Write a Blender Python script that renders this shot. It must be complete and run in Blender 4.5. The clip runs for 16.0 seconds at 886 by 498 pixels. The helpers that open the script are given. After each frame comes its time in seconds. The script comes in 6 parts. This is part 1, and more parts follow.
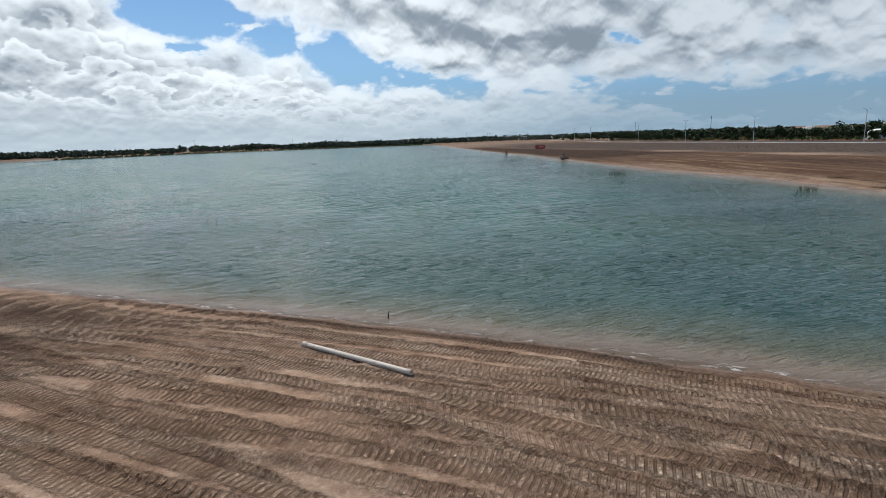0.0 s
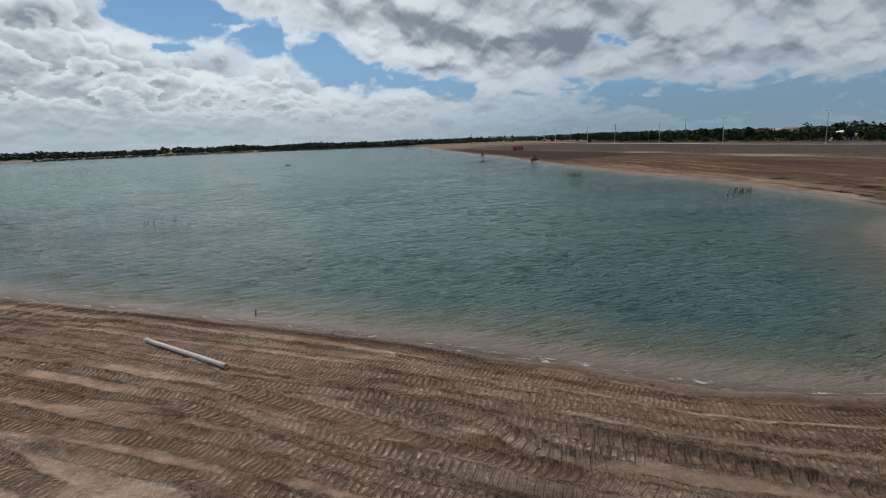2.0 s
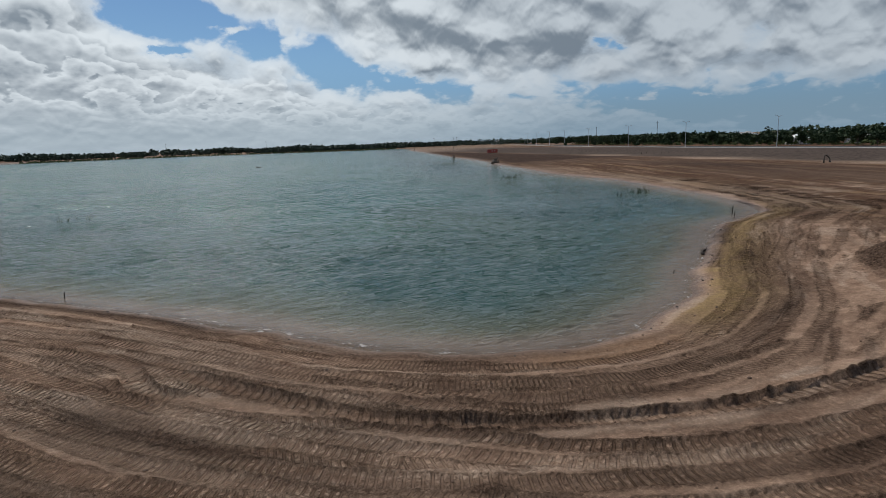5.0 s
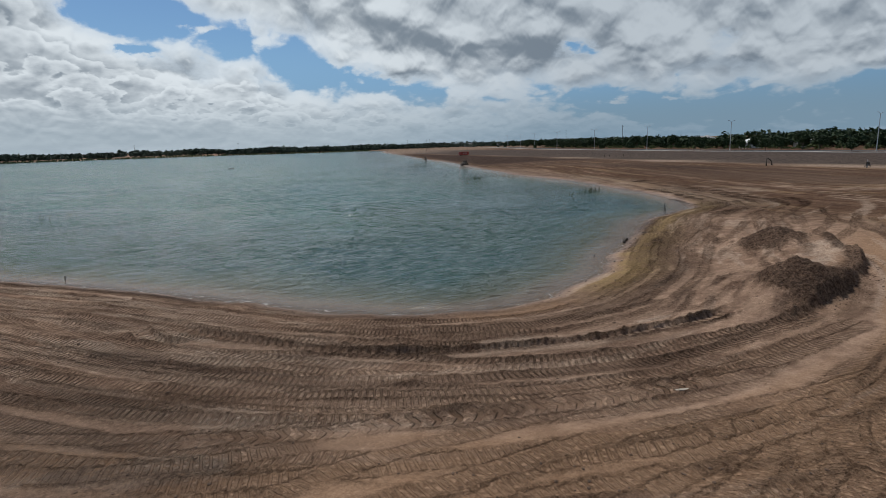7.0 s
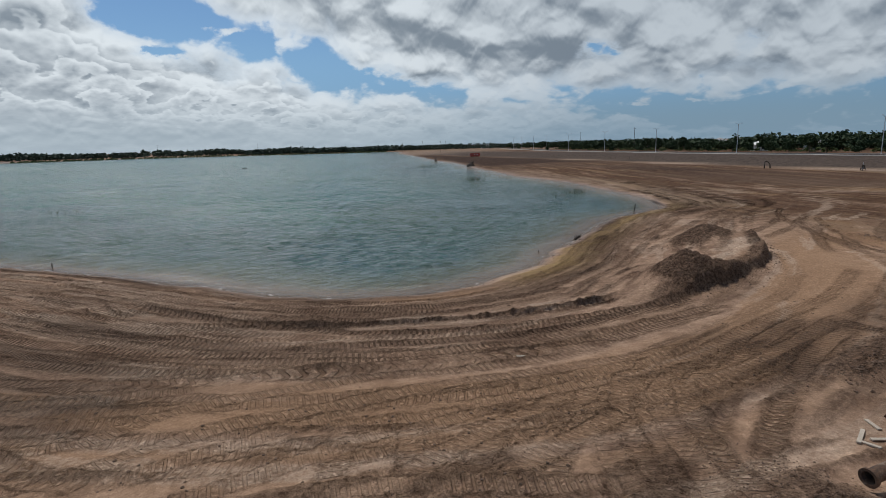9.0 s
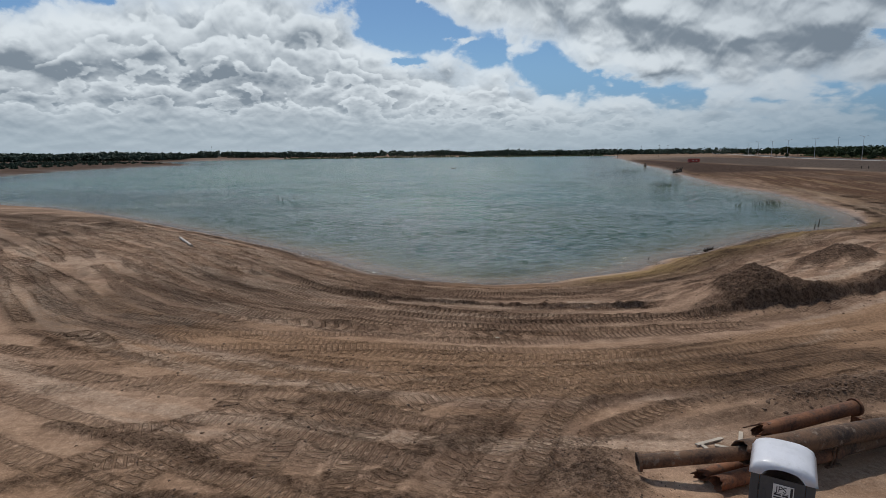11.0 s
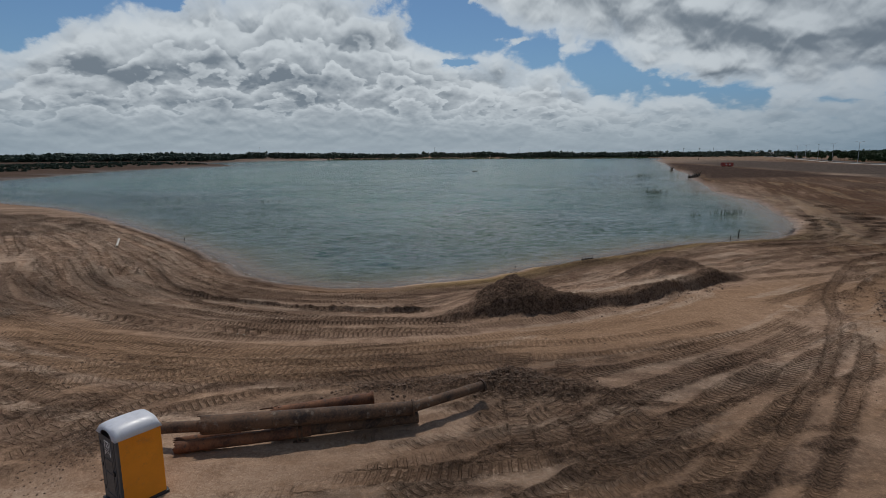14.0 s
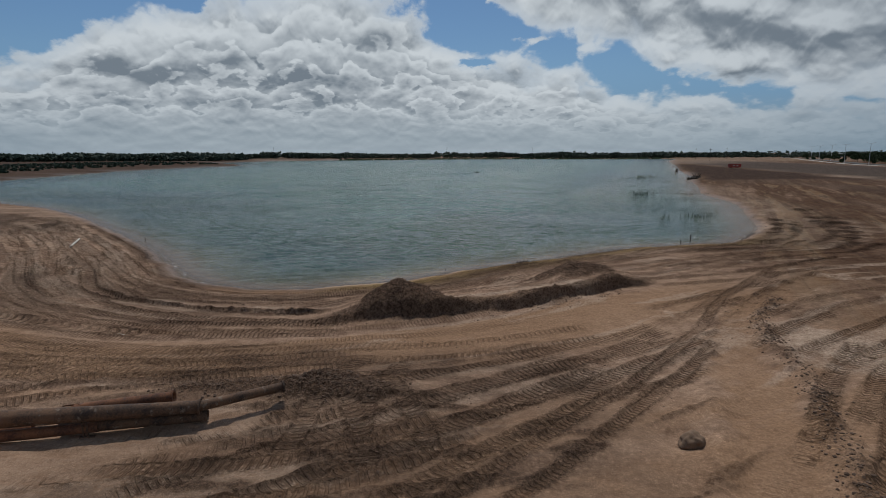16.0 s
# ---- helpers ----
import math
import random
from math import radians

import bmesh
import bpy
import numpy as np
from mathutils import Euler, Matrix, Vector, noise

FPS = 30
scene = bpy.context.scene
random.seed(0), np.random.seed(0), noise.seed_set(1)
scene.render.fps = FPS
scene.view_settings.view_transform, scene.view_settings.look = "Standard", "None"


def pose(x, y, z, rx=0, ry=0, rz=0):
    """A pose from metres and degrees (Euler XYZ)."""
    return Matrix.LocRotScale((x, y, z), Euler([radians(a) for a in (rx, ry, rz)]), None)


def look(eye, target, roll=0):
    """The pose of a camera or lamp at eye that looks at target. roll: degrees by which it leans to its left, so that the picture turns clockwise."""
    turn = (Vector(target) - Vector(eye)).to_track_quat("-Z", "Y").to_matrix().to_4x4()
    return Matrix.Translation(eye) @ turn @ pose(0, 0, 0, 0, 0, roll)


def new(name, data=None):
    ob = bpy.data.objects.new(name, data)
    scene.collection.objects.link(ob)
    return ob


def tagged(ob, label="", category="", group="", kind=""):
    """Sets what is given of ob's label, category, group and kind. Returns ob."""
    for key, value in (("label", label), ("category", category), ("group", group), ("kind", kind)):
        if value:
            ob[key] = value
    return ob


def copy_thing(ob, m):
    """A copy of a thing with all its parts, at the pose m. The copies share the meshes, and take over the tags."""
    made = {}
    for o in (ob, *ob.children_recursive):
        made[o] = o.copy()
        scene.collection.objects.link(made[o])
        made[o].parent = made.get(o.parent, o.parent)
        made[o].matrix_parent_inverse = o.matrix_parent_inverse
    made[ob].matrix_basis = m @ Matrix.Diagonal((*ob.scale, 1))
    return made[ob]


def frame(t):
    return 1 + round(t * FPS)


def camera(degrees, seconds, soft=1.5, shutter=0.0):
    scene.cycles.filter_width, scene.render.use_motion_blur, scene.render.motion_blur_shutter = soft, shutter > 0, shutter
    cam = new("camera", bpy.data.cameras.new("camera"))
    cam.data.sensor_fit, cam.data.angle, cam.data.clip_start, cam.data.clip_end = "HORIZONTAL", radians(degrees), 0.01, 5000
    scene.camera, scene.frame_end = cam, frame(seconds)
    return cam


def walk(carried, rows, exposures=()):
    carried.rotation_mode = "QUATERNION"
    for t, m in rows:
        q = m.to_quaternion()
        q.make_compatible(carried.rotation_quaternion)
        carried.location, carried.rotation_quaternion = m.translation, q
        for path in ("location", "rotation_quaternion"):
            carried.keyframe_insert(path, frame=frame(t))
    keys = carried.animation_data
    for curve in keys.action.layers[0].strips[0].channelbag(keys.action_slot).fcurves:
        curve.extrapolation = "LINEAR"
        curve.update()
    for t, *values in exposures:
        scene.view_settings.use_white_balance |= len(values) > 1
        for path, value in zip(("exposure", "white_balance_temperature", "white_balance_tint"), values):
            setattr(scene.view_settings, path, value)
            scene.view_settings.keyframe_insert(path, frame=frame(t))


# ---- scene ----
cam = camera(77.5, 16.0, soft=0.6)
PATH = [
    (0, (0.053, 2.288, 11.419), (0.739, 4.125, 11.025), -2.1),
    (0.5, (0.853, 1.852, 11.475), (1.551, 3.684, 11.079), -2.1),
    (1, (2.518, 0.936, 11.478), (3.227, 2.764, 11.083), -2.1),
    (1.5, (4.72, -0.321, 11.382), (5.436, 1.505, 10.991), -2.1),
    (2, (7.392, -1.971, 11.248), (8.113, -0.147, 10.857), -2.1),
    (2.5, (10.496, -3.903, 11.026), (11.222, -2.08, 10.638), -2.0),
    (3, (13.913, -5.98, 10.758), (14.645, -4.158, 10.374), -2.0),
    (3.5, (16.92, -7.941, 10.758), (17.648, -6.118, 10.374), -1.8),
    (4, (18.911, -9.343, 10.587), (19.636, -7.519, 10.206), -2.0),
    (4.5, (20.013, -10.692, 10.663), (20.742, -8.869, 10.281), -1.8),
    (4.7, (20.272, -11.401, 10.687), (21.001, -9.578, 10.305), -1.9),
    (7, (19.024, -20.061, 10.799), (19.842, -18.276, 10.422), -1.7),
    (7.5, (19.003, -21.261, 10.84), (19.847, -19.488, 10.463), -1.7),
    (8, (19.84, -22.682, 10.794), (20.705, -20.919, 10.418), -1.6),
    (10.5, (29.935, -31.028, 10.433), (30.169, -29.073, 10.081), -0.8),
    (11, (32.377, -32.126, 10.39), (32.395, -30.156, 10.043), -0.6),
    (11.5, (35.06, -33.216, 10.356), (34.993, -31.247, 10.011), -0.7),
    (12, (37.84, -34.065, 10.253), (37.733, -32.098, 9.909), -0.5),
    (12.5, (40.722, -34.53, 10.361), (40.589, -32.565, 10.017), -0.4),
    (13, (43.653, -34.977, 10.789), (43.508, -33.011, 10.448), -0.5),
    (13.5, (46.601, -35.199, 11.221), (46.448, -33.234, 10.88), -0.4),
    (14, (49.545, -35.419, 11.475), (49.391, -33.455, 11.133), -0.4),
    (14.5, (52.529, -35.553, 11.549), (52.37, -33.589, 11.208), -0.4),
    (15, (55.31, -35.504, 11.66), (55.142, -33.541, 11.318), -0.4),
    (15.5, (57.311, -35.553, 11.811), (57.112, -33.592, 11.469), -0.4),
    (16, (58.209, -35.459, 11.87), (57.998, -33.5, 11.528), -0.3),
]
walk(cam, [(t, look(e, g, r)) for t, e, g, r in PATH], exposures=[(0, 0.06), (0.5, -0.08), (1.0, -0.17), (2.0, -0.31), (3.5, -0.35), (7.0, -0.35), (10.5, -0.3), (11.3, -0.4), (12.5, -0.58), (14.0, -0.68), (16.0, -0.68)])

# ---- world, sun ----
SUN_AZ = radians(-10.0)
SUN_EL = radians(60.0)


class Nodes:
    """Short hand for building node trees."""

    def __init__(self, tree):
        self.tree = tree
        tree.nodes.clear()

    def add(self, kind):
        return self.tree.nodes.new(kind)

    def link(self, a, b):
        self.tree.links.new(a, b)

    def put(self, socket, value):
        if isinstance(value, (int, float)):
            socket.default_value = value
        elif isinstance(value, tuple):
            socket.default_value = value if len(value) == len(socket.default_value) else (*value, 1.0)
        else:
            self.link(value, socket)

    def math(self, op, a, b=0.0, c=0.0, clamp=False):
        node = self.add("ShaderNodeMath")
        node.operation, node.use_clamp = op, clamp
        for socket, value in zip(node.inputs, (a, b, c)):
            self.put(socket, value)
        return node.outputs[0]

    def vec(self, op, a, b=(0.0, 0.0, 0.0), scale=1.0):
        node = self.add("ShaderNodeVectorMath")
        node.operation = op
        self.put(node.inputs[0], a)
        if op == "SCALE":
            self.put(node.inputs["Scale"], scale)
        else:
            self.put(node.inputs[1], b)
        return node.outputs[0]

    def ramp(self, value, low, high, to_low=0.0, to_high=1.0):
        node = self.add("ShaderNodeMapRange")
        node.interpolation_type = "SMOOTHSTEP"
        for socket, v in zip(node.inputs, (value, low, high, to_low, to_high)):
            self.put(socket, v)
        return node.outputs[0]

    def noise(self, vector, scale, detail=4.0, rough=0.55, dims="3D", distortion=0.0):
        node = self.add("ShaderNodeTexNoise")
        node.noise_dimensions = dims
        self.put(node.inputs["Vector"], vector)
        self.put(node.inputs["Scale"], scale)
        self.put(node.inputs["Detail"], detail)
        self.put(node.inputs["Roughness"], rough)
        self.put(node.inputs["Distortion"], distortion)
        return node.outputs[0]

    def mix(self, fac, a, b, blend="MIX"):
        node = self.add("ShaderNodeMix")
        node.data_type, node.blend_type = "RGBA", blend
        self.put(node.inputs[0], fac)
        self.put(node.inputs[6], a)
        self.put(node.inputs[7], b)
        return node.outputs[2]

    def bump(self, height, strength, distance, normal=None):
        node = self.add("ShaderNodeBump")
        self.put(node.inputs["Height"], height)
        self.put(node.inputs["Strength"], strength)
        self.put(node.inputs["Distance"], distance)
        if normal is not None:
            self.link(normal, node.inputs["Normal"])
        return node.outputs[0]

    def attribute(self, name):
        node = self.add("ShaderNodeAttribute")
        node.attribute_name = name
        return node.outputs["Fac"]

    def position(self):
        return self.add("ShaderNodeNewGeometry").outputs["Position"]


def build_world():
    world = bpy.data.worlds.new("sky")
    scene.world = world
    world.use_nodes = True
    n = Nodes(world.node_tree)
    sky = n.add("ShaderNodeTexSky")
    sky.sky_type, sky.sun_disc = "NISHITA", False
    sky.sun_elevation, sky.sun_rotation = SUN_EL, SUN_AZ
    sky.air_density, sky.dust_density, sky.ozone_density = 1.0, 0.6, 2.0
    way = n.add("ShaderNodeTexCoord").outputs["Generated"]
    sep = n.add("ShaderNodeSeparateXYZ")
    n.link(way, sep.inputs[0])
    x, y, z = sep.outputs
    up = n.math("MAXIMUM", z, 0.0)
    az = n.math("MULTIPLY", n.math("ARCTAN2", x, y), 180 / math.pi)
    flat = n.vec("NORMALIZE", n.vec("MULTIPLY", way, (1.0, 1.0, 0.0)))

    def billow(lift, scales):
        """Rounded heads of cumulus, as seen a little higher up."""
        r = n.math("POWER", n.math("ADD", up, 0.10 + lift), -0.32)
        p = n.vec("SCALE", flat, scale=r)
        bend = n.add("ShaderNodeTexNoise")
        n.put(bend.inputs["Vector"], p)
        n.put(bend.inputs["Scale"], 9.0)
        n.put(bend.inputs["Detail"], 5.0)
        p = n.vec("ADD", p, n.vec("SCALE", n.vec("SUBTRACT", bend.outputs["Color"], (0.5, 0.5, 0.5)), scale=0.10))
        total = 0.0
        for scale, amount in scales:
            puff = n.add("ShaderNodeTexVoronoi")
            puff.voronoi_dimensions, puff.feature = "2D", "SMOOTH_F1"
            n.put(puff.inputs["Vector"], p)
            n.put(puff.inputs["Scale"], scale)
            n.put(puff.inputs["Smoothness"], 0.5)
            total = n.math("ADD", total, n.math("MULTIPLY", n.math("SUBTRACT", 0.5, puff.outputs["Distance"]), amount))
        return total

    def lobes(rows):
        total = 0.0
        for a, h, sa, sh, amount in rows:
            da = n.math("DIVIDE", n.math("SUBTRACT", az_bent, a), sa)
            dh = n.math("DIVIDE", n.math("SUBTRACT", z_bent, h), sh)
            q = n.math("ADD", n.math("MULTIPLY", da, da), n.math("MULTIPLY", dh, dh))
            total = n.math("ADD", total, n.math("MULTIPLY", n.math("EXPONENT", n.math("MULTIPLY", q, -1.0)), amount))
        return total

    def profile(stops):
        """A height that changes with the azimuth."""
        node = n.add("ShaderNodeValToRGB")
        n.put(node.inputs[0], n.math("DIVIDE", n.math("ADD", az_bent, 50.0), 120.0, clamp=True))
        marks = node.color_ramp.elements
        for k, (a, h) in enumerate(stops):
            at = (a + 50.0) / 120.0
            mark = marks[k] if k < 2 else marks.new(at)
            mark.position, mark.color = at, (h * 2, h * 2, h * 2, 1.0)
        return n.math("MULTIPLY", node.outputs[0], 0.5)

    ring = n.vec("SCALE", flat, scale=n.math("POWER", n.math("ADD", up, 0.14), -0.5))
    drift = n.add("ShaderNodeTexNoise")
    n.put(drift.inputs["Vector"], ring)
    n.put(drift.inputs["Scale"], 7.0)
    n.put(drift.inputs["Detail"], 6.0)
    n.put(drift.inputs["Roughness"], 0.6)
    shift = n.add("ShaderNodeSeparateXYZ")
    n.link(drift.outputs["Color"], shift.inputs[0])
    az_bent = n.math("ADD", az, n.math("MULTIPLY", n.math("SUBTRACT", shift.outputs[0], 0.5), 9.0))
    z_bent = n.math("ADD", z, n.math("MULTIPLY", n.math("SUBTRACT", shift.outputs[1], 0.5), 0.05))
    # the long low bank and its tops; the near bank higher up and its base
    tops = profile(((-45, .125), (-40, .150), (-36, .190), (-27, .250), (-12, .270), (-8, .222), (-4, .180), (1, .155), (7, .122), (13, .102), (17, .088), (24, .075), (33, .062), (40, .035), (46, .0)))
    bases = profile(((-4, .34), (-1, .235), (5, .200), (8, .172), (15, .150), (18, .125), (21, .095), (30, .080), (38, .085), (46, .083), (52, .072), (60, .062)))
    deep = n.math("MAXIMUM", n.math("SUBTRACT", tops, z_bent), n.math("SUBTRACT", z_bent, bases))
    # clear holes and single puffs: azimuth, height, spreads, amount
    deep = n.math("ADD", deep, lobes(((-10.5, .158, 2.2, .008, -.045), (-3.5, .150, 2.4, .008, -.045), (-33, .095, 2.0, .008, -.03), (38.5, .150, 2.0, .020, -.075), (51.3, .150, 1.7, .034, -.080),
                                      (-28.7, .240, 1.6, .012, -.05), (1.9, .188, 1.5, .007, .040), (42.0, .058, 3.0, .007, .035), (47.0, .062, 1.2, .005, .025), (-42.5, .095, 2.5, .010, -.03))))
    overhead = n.math("MULTIPLY", n.math("SUBTRACT", n.noise(ring, 5.0, 5.0), 0.52), 0.8)
    deep = n.math("ADD", n.math("MULTIPLY", deep, n.ramp(z, 0.40, 0.28)), n.math("MULTIPLY", overhead, n.ramp(z, 0.28, 0.40)))
    heads = ((6.0, 0.60), (13.0, 0.36), (29.0, 0.17), (64.0, 0.07))
    here = billow(0.0, heads)
    thick = n.math("ADD", deep, n.math("MULTIPLY", here, 0.075))
    cover = n.math("MULTIPLY", n.ramp(thick, -0.006, 0.014), n.ramp(thick, 0.0, 0.05, 0.80, 1.0))
    # heads lit from above, grey flat bases below
    small = n.math("SUBTRACT", billow(0.006, heads), here)
    large = n.math("SUBTRACT", billow(0.022, heads[:2]), billow(0.0, heads[:2]))
    grey = lobes(((-34.5, .125, 5.0, .014, .75), (-26, .150, 3.0, .012, .6), (-18.5, .122, 4.5, .013, .7), (-35.7, .082, 2.6, .009, .5), (-27, .082, 3.5, .009, .45), (-12.4, .188, 3.0, .016, .6),
                  (-19, .086, 3.0, .006, .4), (-3, .120, 3.5, .008, .35), (8, .097, 4.0, .007, .45), (24, .165, 4.0, .016, .8), (32.5, .145, 4.5, .020, .75), (28, .098, 4.0, .008, .4),
                  (16, .195, 5.0, .018, .85), (36, .200, 8.0, .014, .6), (47, .110, 4.0, .012, .35), (58, .125, 4.0, .016, .5), (22, .118, 3.0, .012, .75)))
    mood = n.math("MULTIPLY", n.math("SUBTRACT", n.noise(ring, 3.6, 4.0, 0.55), 0.5), 1.2)
    dark = n.math("ADD", n.math("ADD", n.math("MULTIPLY", small, 2.6), n.math("MULTIPLY", large, 2.3)), n.math("ADD", grey, mood))
    dark = n.math("MULTIPLY", n.ramp(dark, -0.60, 1.10), n.ramp(thick, 0.002, 0.045, 0.15, 1.0))
    # rows of heads one behind the other, white above and grey below
    for k, (share, depth_) in enumerate(((0.82, 0.050), (0.64, 0.042), (0.47, 0.032), (0.33, 0.024))):
        roll = n.noise(n.vec("ADD", ring, (3.7 * k + 1.9, 1.3 * k, 0.0)), 7.0 + 3.0 * k, 3.0, 0.5)
        rise = n.math("ADD", n.math("MULTIPLY", n.math("SUBTRACT", roll, 0.5), 0.14 * share), n.math("MULTIPLY", here, 0.075))
        below = n.math("ADD", n.math("SUBTRACT", n.math("MULTIPLY", tops, share), z), rise)
        row = n.math("ADD", n.ramp(below, 0.0, depth_, 0.0, 0.62), n.math("ADD", n.math("MULTIPLY", small, 1.6), n.math("MULTIPLY", grey, 0.95)), clamp=True)
        dark = n.mix(n.ramp(below, -0.002, 0.006, 0.0, 0.85), dark, row)
    sunward = n.ramp(n.math("COSINE", n.math("MULTIPLY", n.math("ADD", az, 12.0), math.pi / 180)), 0.60, 0.98)
    white = n.mix(sunward, (0.61, 0.685, 0.755), (0.90, 0.98, 1.04))
    cloud = n.mix(dark, white, n.mix(sunward, (0.225, 0.280, 0.345), (0.265, 0.325, 0.390)))
    clear = n.mix(n.ramp(z, 0.0, 0.16), n.mix(1.0, n.vec("SCALE", sky.outputs[0], scale=0.052), (0.62, 1.0, 1.70), "MULTIPLY"),
                  n.mix(1.0, n.vec("SCALE", sky.outputs[0], scale=0.082), (0.76, 1.0, 1.20), "MULTIPLY"))
    full = n.mix(cover, clear, cloud)
    haze = n.ramp(z, 0.105, 0.005, 0.0, 0.85)
    full = n.mix(haze, full, n.mix(sunward, (0.25, 0.375, 0.49), (0.48, 0.58, 0.66)))
    ground = n.mix(n.ramp(z, -0.002, -0.03), full, (0.12, 0.10, 0.08))
    back = n.add("ShaderNodeBackground")
    n.link(ground, back.inputs[0])
    back.inputs[1].default_value = 1.0
    n.link(back.outputs[0], n.add("ShaderNodeOutputWorld").inputs[0])


build_world()
sun = new("sun", bpy.data.lights.new("sun", "SUN"))
sun.data.energy = 3.0
sun.data.angle = radians(0.6)
sun.data.color = (1.0, 0.95, 0.88)
sun.matrix_world = look((math.sin(SUN_AZ) * math.cos(SUN_EL) * 100, math.cos(SUN_AZ) * math.cos(SUN_EL) * 100, math.sin(SUN_EL) * 100), (0, 0, 0))


# ---- materials ----
def material(name):
    m = bpy.data.materials.new(name)
    m.use_nodes = True
    n = Nodes(m.node_tree)
    shader = n.add("ShaderNodeBsdfPrincipled")
    n.link(shader.outputs[0], n.add("ShaderNodeOutputMaterial").inputs[0])
    return m, n, shader


def plain(name, colour, rough=0.6, metal=0.0, vary=0.25, scale=3.0, bump=0.0, grime=None):
    """A painted, moulded or bare surface with two scales of unevenness."""
    m, n, shader = material(name)
    p = n.add("ShaderNodeTexCoord").outputs["Object"]
    wide = n.noise(p, scale, 5.0)
    fine = n.noise(p, scale * 11, 4.0)
    tone = n.math("ADD", n.math("MULTIPLY", wide, 0.65), n.math("MULTIPLY", fine, 0.35))
    low = tuple(c * (1 - vary) for c in colour)
    high = tuple(min(1.0, c * (1 + vary)) for c in colour)
    base = n.mix(n.ramp(tone, 0.3, 0.7), low, high)
    if grime:
        base = n.mix(n.ramp(n.noise(p, scale * 2.3, 8.0, 0.65), 0.52, 0.72, 0.0, 0.7), base, grime)
    n.link(base, shader.inputs["Base Color"])
    n.link(n.ramp(fine, 0.2, 0.8, max(0.05, rough - 0.12), min(1.0, rough + 0.12)), shader.inputs["Roughness"])
    shader.inputs["Metallic"].default_value = metal
    if bump:
        n.link(n.bump(tone, 0.6, bump), shader.inputs["Normal"])
    return m


def soil_material():
    m, n, shader = material("soil")
    p = n.position()
    damp, pale, red, grey, clod = (n.attribute(k) for k in ("damp", "pale", "red", "grey", "clod"))
    wide = n.noise(p, 0.13, 6.0, 0.6)
    mid = n.noise(p, 0.9, 8.0, 0.62)
    fine = n.noise(p, 7.0, 8.0, 0.65)
    grit = n.noise(p, 38.0, 4.0, 0.6)
    turned = n.add("ShaderNodeVectorRotate")
    turned.rotation_type = "Z_AXIS"
    n.put(turned.inputs["Vector"], p)
    turned.inputs["Angle"].default_value = radians(20)
    along = turned.outputs[0]
    streak = n.noise(n.vec("MULTIPLY", along, (0.16, 0.014, 0.3)), 1.0, 7.0, 0.66, distortion=0.3)
    thin = n.noise(n.vec("MULTIPLY", along, (0.8, 0.07, 0.3)), 1.0, 5.0, 0.65, distortion=0.4)
    base = n.mix(n.ramp(n.math("ADD", n.math("MULTIPLY", wide, 0.4), n.math("MULTIPLY", mid, 0.6)), 0.36, 0.64), (0.215, 0.134, 0.091), (0.430, 0.288, 0.198))
    base = n.mix(n.math("MULTIPLY", red, 0.85), base, n.mix(n.ramp(fine, 0.3, 0.7), (0.245, 0.143, 0.082), (0.375, 0.234, 0.143)))
    far = n.attribute("flat")
    base = n.mix(n.math("MULTIPLY", far, n.ramp(streak, 0.34, 0.50, 0.45, 1.0)), base, n.mix(n.ramp(mid, 0.3, 0.7), (0.066, 0.036, 0.023), (0.118, 0.067, 0.040)))
    base = n.mix(n.math("MULTIPLY", far, n.ramp(streak, 0.52, 0.60, 0.0, 0.55)), base, n.mix(n.ramp(thin, 0.4, 0.6), (0.270, 0.165, 0.092), (0.300, 0.215, 0.140)))
    base = n.mix(n.math("MULTIPLY", far, n.ramp(thin, 0.54, 0.62, 0.0, 0.5)), base, (0.058, 0.034, 0.023))
    base = n.mix(n.math("MULTIPLY", n.attribute("gold"), n.ramp(mid, 0.3, 0.6, 0.3, 0.9)), base, (0.30, 0.205, 0.095))
    base = n.mix(n.math("MULTIPLY", grey, 0.9), base, n.mix(n.ramp(mid, 0.35, 0.65), (0.040, 0.033, 0.030), (0.074, 0.061, 0.054)))
    light = n.math("MULTIPLY", pale, n.ramp(n.math("ADD", n.math("MULTIPLY", mid, 0.5), n.math("MULTIPLY", fine, 0.5)), 0.30, 0.58))
    base = n.mix(light, base, n.mix(n.ramp(fine, 0.3, 0.7), (0.36, 0.258, 0.188), (0.52, 0.395, 0.295)))
    wet = n.math("MULTIPLY", damp, n.ramp(n.math("ADD", n.math("MULTIPLY", mid, 0.35), n.math("MULTIPLY", fine, 0.65)), 0.25, 0.60))
    base = n.mix(wet, base, n.mix(n.ramp(grit, 0.3, 0.7), (0.062, 0.039, 0.028), (0.135, 0.088, 0.062)))
    muck = n.attribute("muck")
    base = n.mix(n.math("MULTIPLY", muck, n.ramp(thin, 0.40, 0.62, 0.95, 0.70)), base, n.mix(n.ramp(mid, 0.35, 0.65), (0.034, 0.021, 0.016), (0.062, 0.040, 0.030)))
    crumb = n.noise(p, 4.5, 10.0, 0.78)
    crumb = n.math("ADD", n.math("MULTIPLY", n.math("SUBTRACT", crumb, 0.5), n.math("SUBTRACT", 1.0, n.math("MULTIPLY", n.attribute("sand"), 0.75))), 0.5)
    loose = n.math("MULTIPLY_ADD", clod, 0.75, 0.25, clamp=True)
    # low crumb noise darkens the soil, high lightens it; the bump uses it too
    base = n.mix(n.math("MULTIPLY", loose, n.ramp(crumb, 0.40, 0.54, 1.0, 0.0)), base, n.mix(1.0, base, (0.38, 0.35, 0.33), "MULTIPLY"))
